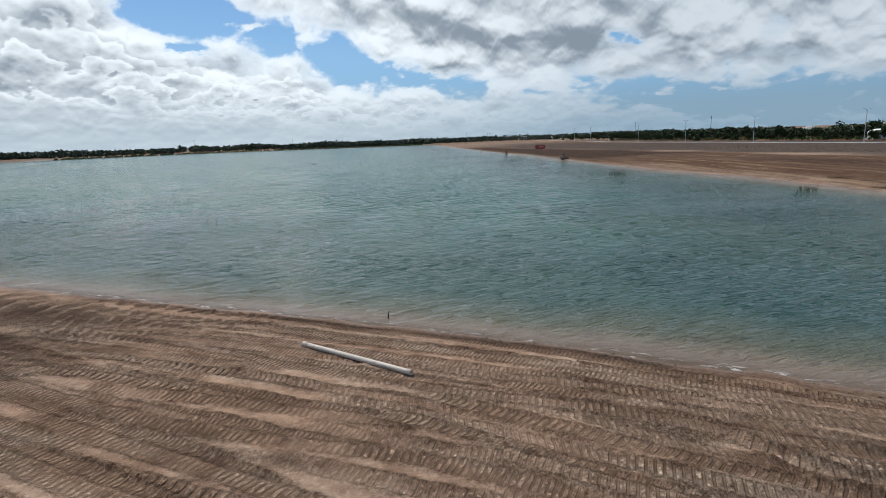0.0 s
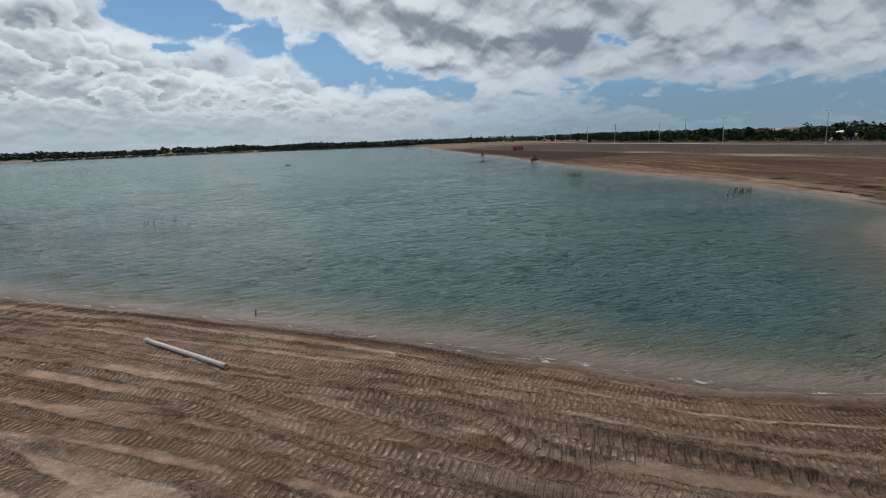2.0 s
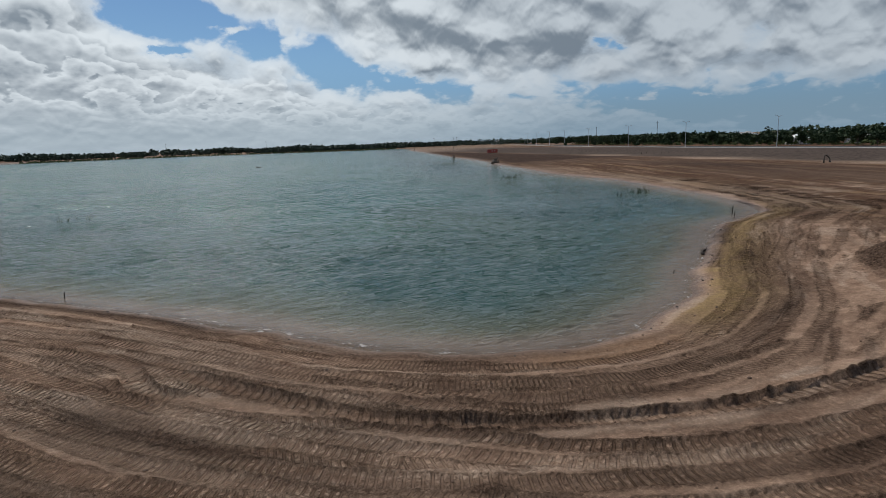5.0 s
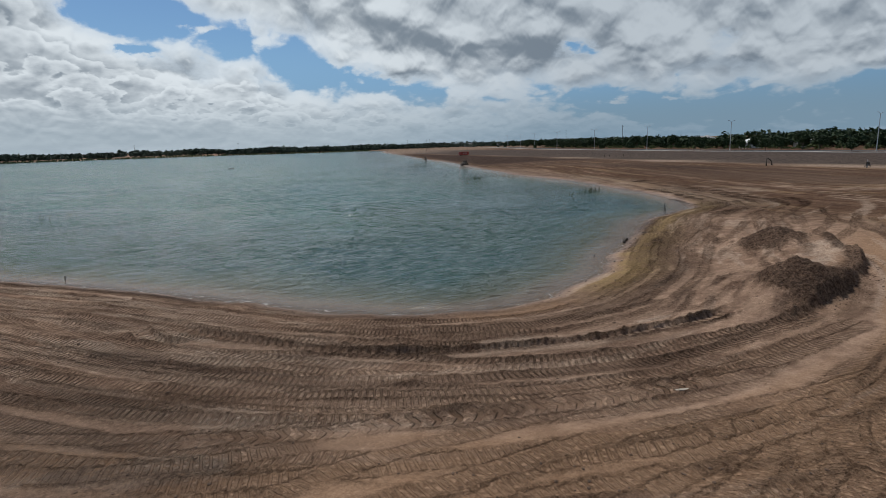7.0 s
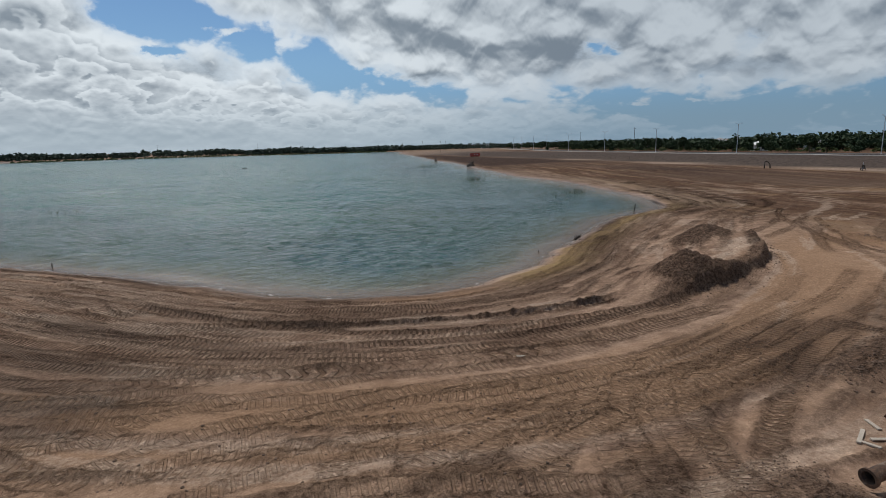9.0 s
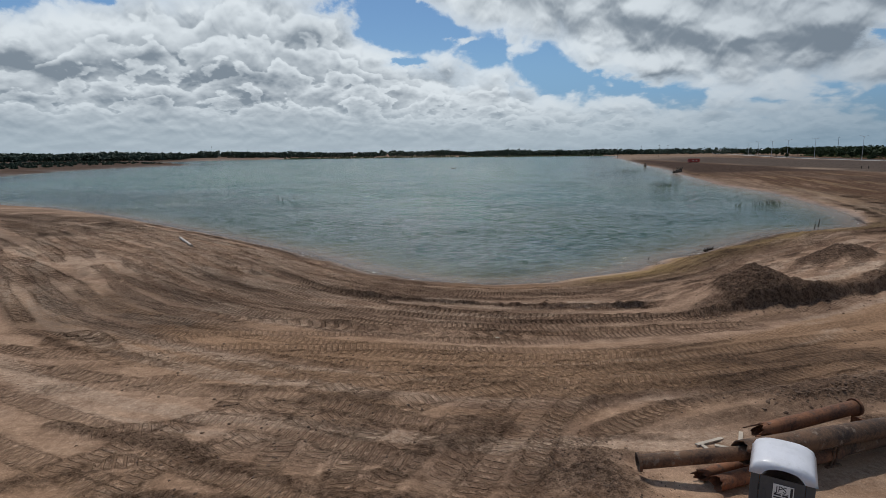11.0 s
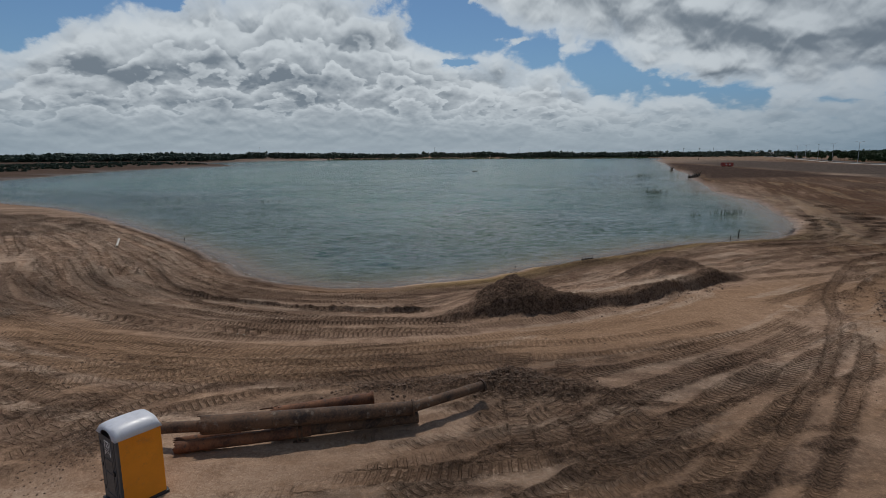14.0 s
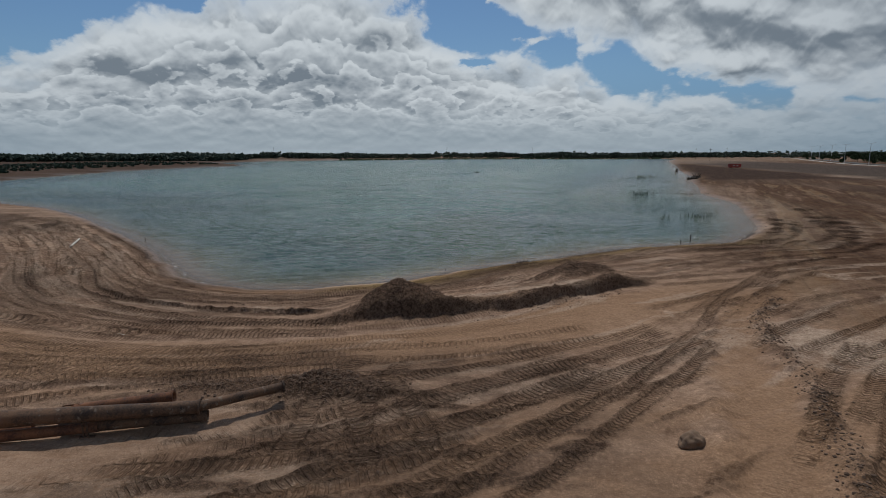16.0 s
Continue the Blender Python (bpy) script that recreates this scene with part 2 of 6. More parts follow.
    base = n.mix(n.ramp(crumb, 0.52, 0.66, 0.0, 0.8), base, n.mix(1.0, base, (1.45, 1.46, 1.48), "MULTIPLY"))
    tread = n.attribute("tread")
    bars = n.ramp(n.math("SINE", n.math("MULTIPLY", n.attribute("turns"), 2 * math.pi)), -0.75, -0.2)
    # shade in the tread grooves and light on the bars, painted into the colour
    groove_shade = n.math("MULTIPLY", n.math("MULTIPLY", tread, n.math("SUBTRACT", 1.0, bars)), n.ramp(mid, 0.35, 0.65, 0.65, 1.0))
    base = n.mix(groove_shade, base, n.mix(1.0, base, (0.30, 0.27, 0.25), "MULTIPLY"))
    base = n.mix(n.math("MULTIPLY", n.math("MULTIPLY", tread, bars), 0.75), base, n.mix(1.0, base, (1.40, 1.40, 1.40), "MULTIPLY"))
    speck = n.math("MULTIPLY", n.ramp(n.noise(p, 15.0, 3.0, 0.7), 0.60, 0.72), 0.55)
    base = n.mix(speck, base, (0.11, 0.07, 0.048))
    base = n.mix(n.ramp(grit, 0.2, 0.8, 0.0, 0.35), base, n.mix(1.0, base, (1.35, 1.33, 1.3), "MULTIPLY"))
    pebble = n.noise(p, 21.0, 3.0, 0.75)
    # finer spots, darker where the pebble noise is low, lighter where high
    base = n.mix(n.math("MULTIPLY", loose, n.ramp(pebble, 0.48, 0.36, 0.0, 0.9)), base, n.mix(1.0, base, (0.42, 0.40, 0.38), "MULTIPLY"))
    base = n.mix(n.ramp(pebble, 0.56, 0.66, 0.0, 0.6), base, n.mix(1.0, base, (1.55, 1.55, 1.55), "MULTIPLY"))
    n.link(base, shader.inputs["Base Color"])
    n.link(n.math("SUBTRACT", 0.95, n.math("MULTIPLY", n.attribute("wet"), 0.45)), shader.inputs["Roughness"])
    n.link(n.math("MULTIPLY_ADD", n.attribute("wet"), 0.30, 0.03), shader.inputs["Specular IOR Level"])
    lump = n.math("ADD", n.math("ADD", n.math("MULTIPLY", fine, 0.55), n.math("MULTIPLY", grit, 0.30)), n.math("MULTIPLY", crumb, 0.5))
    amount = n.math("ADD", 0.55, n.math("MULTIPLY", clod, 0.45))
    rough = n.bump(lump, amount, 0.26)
    n.link(n.bump(n.math("MULTIPLY", bars, n.math("MULTIPLY", tread, n.ramp(fine, 0.25, 0.6, 0.4, 1.0))), 1.0, 0.15, rough), shader.inputs["Normal"])
    return m


def water_material():
    m, n, shader = material("lake_water")
    p = n.position()
    depth, run, off = (n.attribute(k) for k in ("depth", "run", "off"))
    patch = n.noise(n.vec("MULTIPLY", p, (1.0, 0.6, 1.0)), 0.022, 4.0, 0.55)
    body = n.mix(n.ramp(patch, 0.35, 0.65), (0.019, 0.058, 0.048), (0.045, 0.086, 0.060))
    body = n.mix(n.ramp(depth, 2.4, 4.0), body, n.mix(n.ramp(patch, 0.35, 0.65), (0.030, 0.104, 0.084), (0.052, 0.122, 0.088)))
    body = n.mix(n.ramp(depth, 0.25, 1.9), (0.130, 0.122, 0.074), body)
    body = n.mix(n.ramp(depth, 0.12, 0.80), (0.270, 0.205, 0.155), body)
    by_edge = n.add("ShaderNodeCombineXYZ")
    n.put(by_edge.inputs[0], n.math("MULTIPLY", run, 1.1))
    n.put(by_edge.inputs[1], n.math("MULTIPLY", off, 2.4))
    lap = n.noise(by_edge.outputs[0], 1.0, 8.0, 0.72, distortion=0.6)
    foam = n.math("MULTIPLY", n.ramp(depth, 0.20, 0.03), n.ramp(lap, 0.53, 0.64, 0.0, 0.85))
    body = n.mix(foam, body, (0.70, 0.68, 0.65))
    n.link(body, shader.inputs["Base Color"])
    n.link(n.math("ADD", n.ramp(off, -25.0, -160.0, 0.11, 0.22), n.math("MULTIPLY", foam, 0.5)), shader.inputs["Roughness"])
    shader.inputs["IOR"].default_value = 1.333
    n.link(n.ramp(off, -20.0, -120.0, 0.5, 0.40), shader.inputs["Specular IOR Level"])

    def crests(sx, sy, detail):
        ridge = n.math("ABSOLUTE", n.math("MULTIPLY_ADD", n.noise(n.vec("MULTIPLY", p, (sx, sy, 1.0)), 1.0, detail, 0.6, distortion=0.5), 2.0, -1.0))
        return n.math("POWER", n.math("SUBTRACT", 1.0, ridge), 3.0)

    wave = n.math("ADD", n.math("MULTIPLY", crests(0.26, 0.75, 2.0), 0.14), n.math("MULTIPLY", crests(0.75, 1.9, 2.0), n.ramp(off, -20.0, -60.0, 0.11, 0.0)))
    wave = n.math("ADD", wave, n.math("MULTIPLY", crests(2.2, 4.6, 2.0), n.ramp(off, -3.0, -16.0, 0.05, 0.0)))
    open_water = n.ramp(off, -22.0, -70.0)
    wave = n.math("ADD", wave, n.math("MULTIPLY", open_water, n.math("MULTIPLY", crests(0.085, 0.28, 2.0), 0.60)))
    gusts = n.noise(n.vec("MULTIPLY", p, (0.030, 0.055, 1.0)), 1.0, 6.0, 0.62, distortion=0.6)
    wave = n.math("MULTIPLY", wave, n.ramp(gusts, 0.36, 0.62, 0.75, 1.25))
    calm = n.ramp(depth, 0.0, 0.6, 0.35, 1.0)
    ripple = n.bump(n.math("MULTIPLY", wave, calm), 1.0, 1.0)
    # the small steep facets that catch the sun, and broader ones for the open water
    tilt = ripple
    for size, slope, power in (((1.1, 1.9, 0.0), (0.22, 0.30, 0.0), 1), ((0.22, 0.42, 0.0), (0.16, 0.22, 0.0), 1)):
        facet = n.add("ShaderNodeTexVoronoi")
        n.put(facet.inputs["Vector"], n.vec("MULTIPLY", p, size))
        n.put(facet.inputs["Scale"], 1.0)
        turn = n.vec("SUBTRACT", n.vec("SCALE", facet.outputs["Color"], scale=2.0), (1.0, 1.0, 1.0))
        steep = turn
        for _ in range(power):
            steep = n.vec("MULTIPLY", steep, n.vec("MULTIPLY", turn, turn))
        amount = calm if size[0] > 1 else n.ramp(off, -40.0, -130.0)
        tilt = n.vec("ADD", tilt, n.vec("SCALE", n.vec("MULTIPLY", steep, slope), scale=amount))
    glint = n.add("ShaderNodeTexVoronoi")
    n.put(glint.inputs["Vector"], n.vec("MULTIPLY", p, (1.0, 1.7, 0.0)))
    n.put(glint.inputs["Scale"], 1.0)
    chance = n.add("ShaderNodeSeparateXYZ")
    n.link(glint.outputs["Color"], chance.inputs[0])
    lean = n.add("ShaderNodeCombineXYZ")
    n.put(lean.inputs[0], n.math("MULTIPLY_ADD", chance.outputs[0], 0.50, -0.25))
    n.put(lean.inputs[1], n.math("MULTIPLY_ADD", chance.outputs[1], 0.16, -0.50))
    pick = n.math("MULTIPLY", n.math("GREATER_THAN", chance.outputs[2], 0.84), n.ramp(gusts, 0.42, 0.55))
    tilt = n.vec("ADD", tilt, n.vec("SCALE", lean.outputs[0], scale=n.math("MULTIPLY", pick, calm)))
    n.link(n.vec("NORMALIZE", tilt), shader.inputs["Normal"])
    see = n.add("ShaderNodeBsdfTransparent")
    see.inputs[0].default_value = (0.95, 0.93, 0.86, 1)
    clear = n.math("EXPONENT", n.math("MULTIPLY", depth, -5.0))
    clear = n.math("MULTIPLY", clear, n.math("SUBTRACT", 1.0, foam))
    both = n.add("ShaderNodeMixShader")
    n.link(n.math("MULTIPLY", clear, 0.8), both.inputs[0])
    n.link(shader.outputs[0], both.inputs[1])
    n.link(see.outputs[0], both.inputs[2])
    out = [k for k in m.node_tree.nodes if k.type == "OUTPUT_MATERIAL"][0]
    n.link(both.outputs[0], out.inputs[0])
    return m


def leaf_material(name, low, high):
    m, n, shader = material(name)
    geo = n.add("ShaderNodeNewGeometry")
    info = n.add("ShaderNodeObjectInfo")
    tone = n.math("ADD", n.math("MULTIPLY", geo.outputs["Random Per Island"], 0.6), n.math("MULTIPLY", info.outputs["Random"], 0.4))
    n.link(n.mix(tone, low, high), shader.inputs["Base Color"])
    shader.inputs["Roughness"].default_value = 0.7
    shader.inputs["Specular IOR Level"].default_value = 0.2
    return m


def rust_material(name, low, high, scale_colour):
    m, n, shader = material(name)
    p = n.add("ShaderNodeTexCoord").outputs["Object"]
    wide = n.noise(p, 1.4, 7.0, 0.62)
    fine = n.noise(p, 14.0, 7.0, 0.66)
    base = n.mix(n.ramp(n.math("ADD", n.math("MULTIPLY", wide, 0.6), n.math("MULTIPLY", fine, 0.4)), 0.36, 0.62), low, high)
    base = n.mix(n.ramp(n.noise(p, 3.2, 8.0, 0.7), 0.56, 0.66), base, scale_colour)
    n.link(base, shader.inputs["Base Color"])
    shader.inputs["Roughness"].default_value = 0.85
    n.link(n.bump(n.math("ADD", wide, fine), 0.7, 0.02), shader.inputs["Normal"])
    return m


SOIL = soil_material()
WATER = water_material()
CLOD = plain("dug_soil_clods", (0.125, 0.076, 0.048), 0.95, vary=0.45, scale=2.5, bump=0.02)
RUST = rust_material("rusted_steel", (0.035, 0.021, 0.015), (0.150, 0.080, 0.043), (0.20, 0.150, 0.110))
RUST_RED = rust_material("red_rusted_steel", (0.062, 0.027, 0.016), (0.22, 0.090, 0.040), (0.09, 0.05, 0.034))
PVC = plain("dirty_white_plastic", (0.57, 0.50, 0.42), 0.5, vary=0.12, scale=1.5, grime=(0.34, 0.25, 0.18))
ORANGE = plain("orange_plastic", (0.80, 0.27, 0.012), 0.45, vary=0.06, scale=2.0, grime=(0.62, 0.22, 0.03))
CHARCOAL = plain("charcoal_plastic", (0.060, 0.064, 0.070), 0.5, vary=0.12, scale=2.0, grime=(0.10, 0.095, 0.09))
ROOF_WHITE = plain("translucent_white_plastic", (0.62, 0.62, 0.655), 0.4, vary=0.06, scale=2.0, grime=(0.50, 0.50, 0.50))
STICKER = plain("white_sticker", (0.72, 0.72, 0.70), 0.5, vary=0.05)
INK = plain("dark_print", (0.03, 0.03, 0.035), 0.5, vary=0.05)
BLACK = plain("black_plastic", (0.02, 0.02, 0.022), 0.5, vary=0.1)
ROCK = plain("tan_rock", (0.185, 0.115, 0.070), 0.9, vary=0.35, scale=3.0, bump=0.03, grime=(0.16, 0.11, 0.08))
REED = plain("green_reed", (0.055, 0.075, 0.030), 0.7, vary=0.4)
DARK_WOOD = plain("weathered_dark_wood", (0.07, 0.055, 0.042), 0.85, vary=0.3, bump=0.005)
BARK = plain("grey_brown_bark", (0.12, 0.095, 0.07), 0.9, vary=0.3, scale=4.0)
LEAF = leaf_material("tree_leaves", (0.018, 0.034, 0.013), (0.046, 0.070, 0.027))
# distance haze put into the leaf colour: paler and bluer than LEAF
LEAF_HAZED = leaf_material("hazed_far_leaves", (0.034, 0.054, 0.042), (0.060, 0.085, 0.058))
SCRUB = leaf_material("scrub_leaves", (0.055, 0.085, 0.028), (0.125, 0.150, 0.055))
GALV = plain("galvanised_steel", (0.50, 0.51, 0.52), 0.45, 0.7, vary=0.1)
CONCRETE = plain("pale_concrete", (0.52, 0.49, 0.44), 0.9, vary=0.12, scale=0.5)
ASPHALT = plain("asphalt", (0.055, 0.055, 0.055), 0.9, vary=0.15, scale=0.6)
WHITE_WALL = plain("white_render", (0.72, 0.70, 0.66), 0.85, vary=0.08, scale=0.6)
ROOF_GREY = plain("pale_grey_shingles", (0.34, 0.33, 0.32), 0.9, vary=0.15, scale=1.0)
ROOF_TILE = plain("white_tile_roof", (0.70, 0.69, 0.66), 0.7, vary=0.08, scale=1.0)
GLASS_DARK = plain("dark_window_glass", (0.03, 0.04, 0.05), 0.1, vary=0.1)
RED_PAINT = plain("red_paint", (0.36, 0.045, 0.03), 0.5, vary=0.2, scale=0.6, grime=(0.20, 0.07, 0.05))
RUBBER = plain("tyre_rubber", (0.025, 0.025, 0.025), 0.9, vary=0.2)


# ---- small mesh helpers ----
def part(name, bm, mat, parent=None, label="", smooth=False):
    mesh = bpy.data.meshes.new(name)
    bm.normal_update()
    bm.to_mesh(mesh)
    bm.free()
    mesh.materials.append(mat)
    if smooth:
        mesh.polygons.foreach_set("use_smooth", [True] * len(mesh.polygons))
    ob = new(name, mesh)
    if parent is not None:
        ob.parent = parent
    if label:
        tagged(ob, label)
    return ob


def mesh_from(name, verts, faces, mat, parent=None, smooth=False):
    mesh = bpy.data.meshes.new(name)
    mesh.from_pydata([tuple(map(float, v)) for v in verts], [], [tuple(map(int, f)) for f in faces])
    mesh.materials.append(mat)
    if smooth:
        mesh.polygons.foreach_set("use_smooth", [True] * len(mesh.polygons))
    ob = new(name, mesh)
    if parent is not None:
        ob.parent = parent
    return ob


def empty(name, m, label, category, group="", kind=""):
    ob = new(name)
    ob.matrix_world = m
    return tagged(ob, label, category, group, kind)


def add_box(bm, lo, hi, bevel=0.0):
    made = bmesh.ops.create_cube(bm, size=1.0)["verts"]
    for v in made:
        for i in range(3):
            v.co[i] = lo[i] + (v.co[i] + 0.5) * (hi[i] - lo[i])
    if bevel:
        edges = list({e for v in made for e in v.link_edges})
        bmesh.ops.bevel(bm, geom=edges, offset=bevel, segments=2, affect="EDGES", profile=0.5)
    return bm


def box(lo, hi, bevel=0.0):
    return add_box(bmesh.new(), lo, hi, bevel)


def add_rod(bm, a, b, r0, r1=None, sides=8, caps=True):
    a, b = Vector(a), Vector(b)
    r1 = r0 if r1 is None else r1
    turn = (b - a).to_track_quat("Z", "Y").to_matrix()
    rings = []
    for centre, r in ((a, r0), (b, r1)):
        rings.append([bm.verts.new(centre + turn @ Vector((math.cos(2 * math.pi * i / sides) * r, math.sin(2 * math.pi * i / sides) * r, 0))) for i in range(sides)])
    for i in range(sides):
        j = (i + 1) % sides
        bm.faces.new((rings[0][i], rings[0][j], rings[1][j], rings[1][i]))
    if caps:
        bm.faces.new(rings[0][::-1])
        bm.faces.new(rings[1])
    return bm


def rod(a, b, r0, r1=None, sides=8):
    return add_rod(bmesh.new(), a, b, r0, r1, sides)


def smoothstep(a, b, x):
    t = np.clip((x - a) / (b - a), 0, 1)
    return t * t * (3 - 2 * t)


# ---- lattice noise ----
def lattice(ix, iy, seed):
    h = (ix * 374761393 + iy * 668265263 + seed * 2147483647) & 0xFFFFFFFF
    h = ((h ^ (h >> 13)) * 1274126177) & 0xFFFFFFFF
    return ((h ^ (h >> 16)) & 0xFFFF) / 65535.0


def value_noise(x, y, seed=0):
    ix, iy = np.floor(x).astype(np.int64), np.floor(y).astype(np.int64)
    fx, fy = x - ix, y - iy
    fx, fy = fx * fx * (3 - 2 * fx), fy * fy * (3 - 2 * fy)
    a, b = lattice(ix, iy, seed), lattice(ix + 1, iy, seed)
    c, d = lattice(ix, iy + 1, seed), lattice(ix + 1, iy + 1, seed)
    return (a * (1 - fx) + b * fx) * (1 - fy) + (c * (1 - fx) + d * fx) * fy


def fbm(x, y, seed=0, octaves=4, gain=0.5):
    total, amp, norm = 0.0, 1.0, 0.0
    for k in range(octaves):
        total = total + amp * value_noise(x * 2.03 ** k + 17.3 * k, y * 2.03 ** k - 9.1 * k, seed + k)
        norm += amp
        amp *= gain
    return total / norm


def zoned(where, x, y, seed=0, octaves=4, gain=0.5):
    """fbm worked out only where it is wanted; 0.5 elsewhere."""
    out = np.full(x.shape, 0.5)
    out[where] = fbm(x[where], y[where], seed, octaves, gain)
    return out


# ---- the ground and the lake ----
def spline(points, step):
    """A smooth line through the points, sampled about every step metres."""
    p = np.array(points, float)
    p = np.vstack((2 * p[0] - p[1], p, 2 * p[-1] - p[-2]))
    out = []
    for i in range(1, len(p) - 2):
        a, b, c, d = p[i - 1], p[i], p[i + 1], p[i + 2]
        count = max(1, int(np.linalg.norm(c - b) / step))
        for t in np.arange(count) / count:
            out.append(0.5 * (2 * b + (c - a) * t + (2 * a - 5 * b + 4 * c - d) * t * t + (3 * b - a - 3 * c + d) * t ** 3))
    out.append(p[-2])
    return np.array(out)


NEAR_SHORE = [(-45, 79), (-26, 65), (-5, 46.5), (7, 35.5), (14, 28.7), (21, 21.3), (27, 14.6), (33, 11), (39, 10.1), (44, 12), (49, 14.5), (54, 19), (62, 25),
              (72, 33), (82, 37.5), (88, 40), (93.5, 47), (99, 57), (104.5, 74), (111, 94), (114, 112), (115, 128), (119, 141)]
FAR_SHORE = [(119, 141), (129, 175), (137, 210), (146, 232), (176, 351), (217, 505), (285, 760), (362, 1015), (250, 1005), (60, 1060), (-100, 1040), (-250, 960),
             (-330, 890), (-345, 760), (-290, 620), (-222, 545), (-212, 518), (-226, 428), (-222, 345), (-181, 202), (-190, 160), (-165, 138), (-130, 122), (-84, 99), (-45, 79)]
near_line = spline(NEAR_SHORE, 1.2)
SHORE = np.vstack((near_line[:-1], spline(FAR_SHORE, 12.0)[:-1]))
SHORE_RUN = np.concatenate(([0], np.cumsum(np.linalg.norm(np.diff(np.vstack((SHORE, SHORE[:1])), axis=0), axis=1))))


def shore_field(x, y):
    """Distance from the water's edge, positive on land, and the place along it."""
    a, b = SHORE, np.roll(SHORE, -1, axis=0)
    d = b - a
    length2 = (d ** 2).sum(1)
    dist, run, inside = np.empty(len(x)), np.empty(len(x)), np.empty(len(x), bool)
    for k in range(0, len(x), 8000):
        px, py = x[k:k + 8000, None], y[k:k + 8000, None]
        t = np.clip(((px - a[:, 0]) * d[:, 0] + (py - a[:, 1]) * d[:, 1]) / length2, 0, 1)
        q = (px - a[:, 0] - t * d[:, 0]) ** 2 + (py - a[:, 1] - t * d[:, 1]) ** 2
        i = q.argmin(1)
        rows = np.arange(len(i))
        dist[k:k + 8000] = np.sqrt(q[rows, i])
        run[k:k + 8000] = SHORE_RUN[i] + t[rows, i] * np.sqrt(length2[i])
        over = (a[:, 1] > py) != (b[:, 1] > py)
        cross = over & (px < a[:, 0] + (py - a[:, 1]) * d[:, 0] / np.where(d[:, 1] == 0, 1e-9, d[:, 1]))
        inside[k:k + 8000] = cross.sum(1) % 2 == 1
    return np.where(inside, -dist, dist), run


def graded(lo, hi, step, low_end, high_end, growth):
    """Lines that lie close together between lo and hi and spread out beyond."""
    mid = np.arange(lo, hi, step)
    out = [list(mid)]
    for start, end, sign in ((mid[-1], high_end, 1), (lo, low_end, -1)):
        side, s, v = [], step, start
        while (v - end) * sign < 0:
            s *= growth
            v += sign * s
            side.append(v)
        out.append(side)
    return np.array(out[2][::-1] + out[0] + out[1])


def foot_of_bank(y):
    return 178 + 0.12 * np.clip(y, -60, 230) + 0.10 * np.clip(y - 230, 0, 2000)


def base_height(x, y, sd):
    """The graded land: a low bank at the water, a gentle rise behind it, and the road embankment beyond the flats."""
    z = np.interp(sd, [-60, -12, -5, 0, 0.5, 2, 5, 10, 16, 31, 40, 80, 400], [-4, -2.2, -1.0, 0, 0.20, 0.42, 0.78, 1.04, 1.36, 1.84, 2.12, 2.35, 2.5])
    flat = np.interp(sd, [-60, -12, -5, 0, 0.6, 3, 20, 90, 400], [-4, -1.6, -0.55, 0, 0.16, 0.3, 0.6, 1.2, 1.4])
    k = smoothstep(80, 108, x) * smoothstep(20, 48, y)
    z = z * (1 - k) + flat * k
    foot = foot_of_bank(y)
    rise = smoothstep(0, 42, x - foot) * 2.2 * smoothstep(-400, -200, y) * smoothstep(900, 600, y)
    far_left = smoothstep(-215, -300, x) * 1.2
    return z + np.where(sd > 0, rise + far_left, 0)


def between(xs, ys, table, x, y):
    """Values of a table over coarse lines, at finer lines x and y."""
    rows = np.array([np.interp(x, xs, row) for row in table])
    j = np.clip(np.searchsorted(ys, y) - 1, 0, len(ys) - 2)
    v = ((y - ys[j]) / (ys[j + 1] - ys[j]))[:, None]
    return rows[j] * (1 - v) + rows[j + 1] * v


XS = graded(-8.0, 86.0, 0.09, -4200, 4200, 1.085)
YS = graded(-22.5, 33.0, 0.09, -4200, 4600, 1.085)
GX, GY = np.meshgrid(XS, YS)
SHAPE = GX.shape
CX = graded(-60, 130, 0.7, -4300, 4300, 1.08)
CY = graded(-30, 150, 0.7, -4300, 4700, 1.08)
cx, cy = np.meshgrid(CX, CY)
csd, crun = shore_field(cx.ravel(), cy.ravel())
csd, crun = csd.reshape(cx.shape), crun.reshape(cx.shape)
SD, RUN_AT = between(CX, CY, csd, XS, YS), between(CX, CY, crun, XS, YS)
NEAR = smoothstep(160, 60, np.hypot(GX - 35, GY - 5))
ZONE = (NEAR > 0) & (SD > -4)
SD = SD + (zoned(ZONE, RUN_AT / 2.2, SD * 0 + 3.0, 5, 4) - 0.5) * 0.9 * NEAR
land = base_height(GX, GY, SD)
on_land = smoothstep(0.3, 3.0, SD)
land += on_land * NEAR * ((zoned(ZONE, GX / 7, GY / 7, 11, 3) - 0.5) * 0.30 + (zoned(ZONE, RUN_AT / 9, SD / 1.1, 23, 4) - 0.5) * 0.22)
land += smoothstep(2, 20, SD) * (1 - NEAR) * (fbm(GX / 25, GY / 25, 31, 3) - 0.5) * 0.5

relief = np.zeros(SHAPE)
masks = {k: np.zeros(SHAPE) for k in ("damp", "pale", "red", "grey", "gold", "muck", "sand", "clod", "wet", "flat", "tread", "turns")}


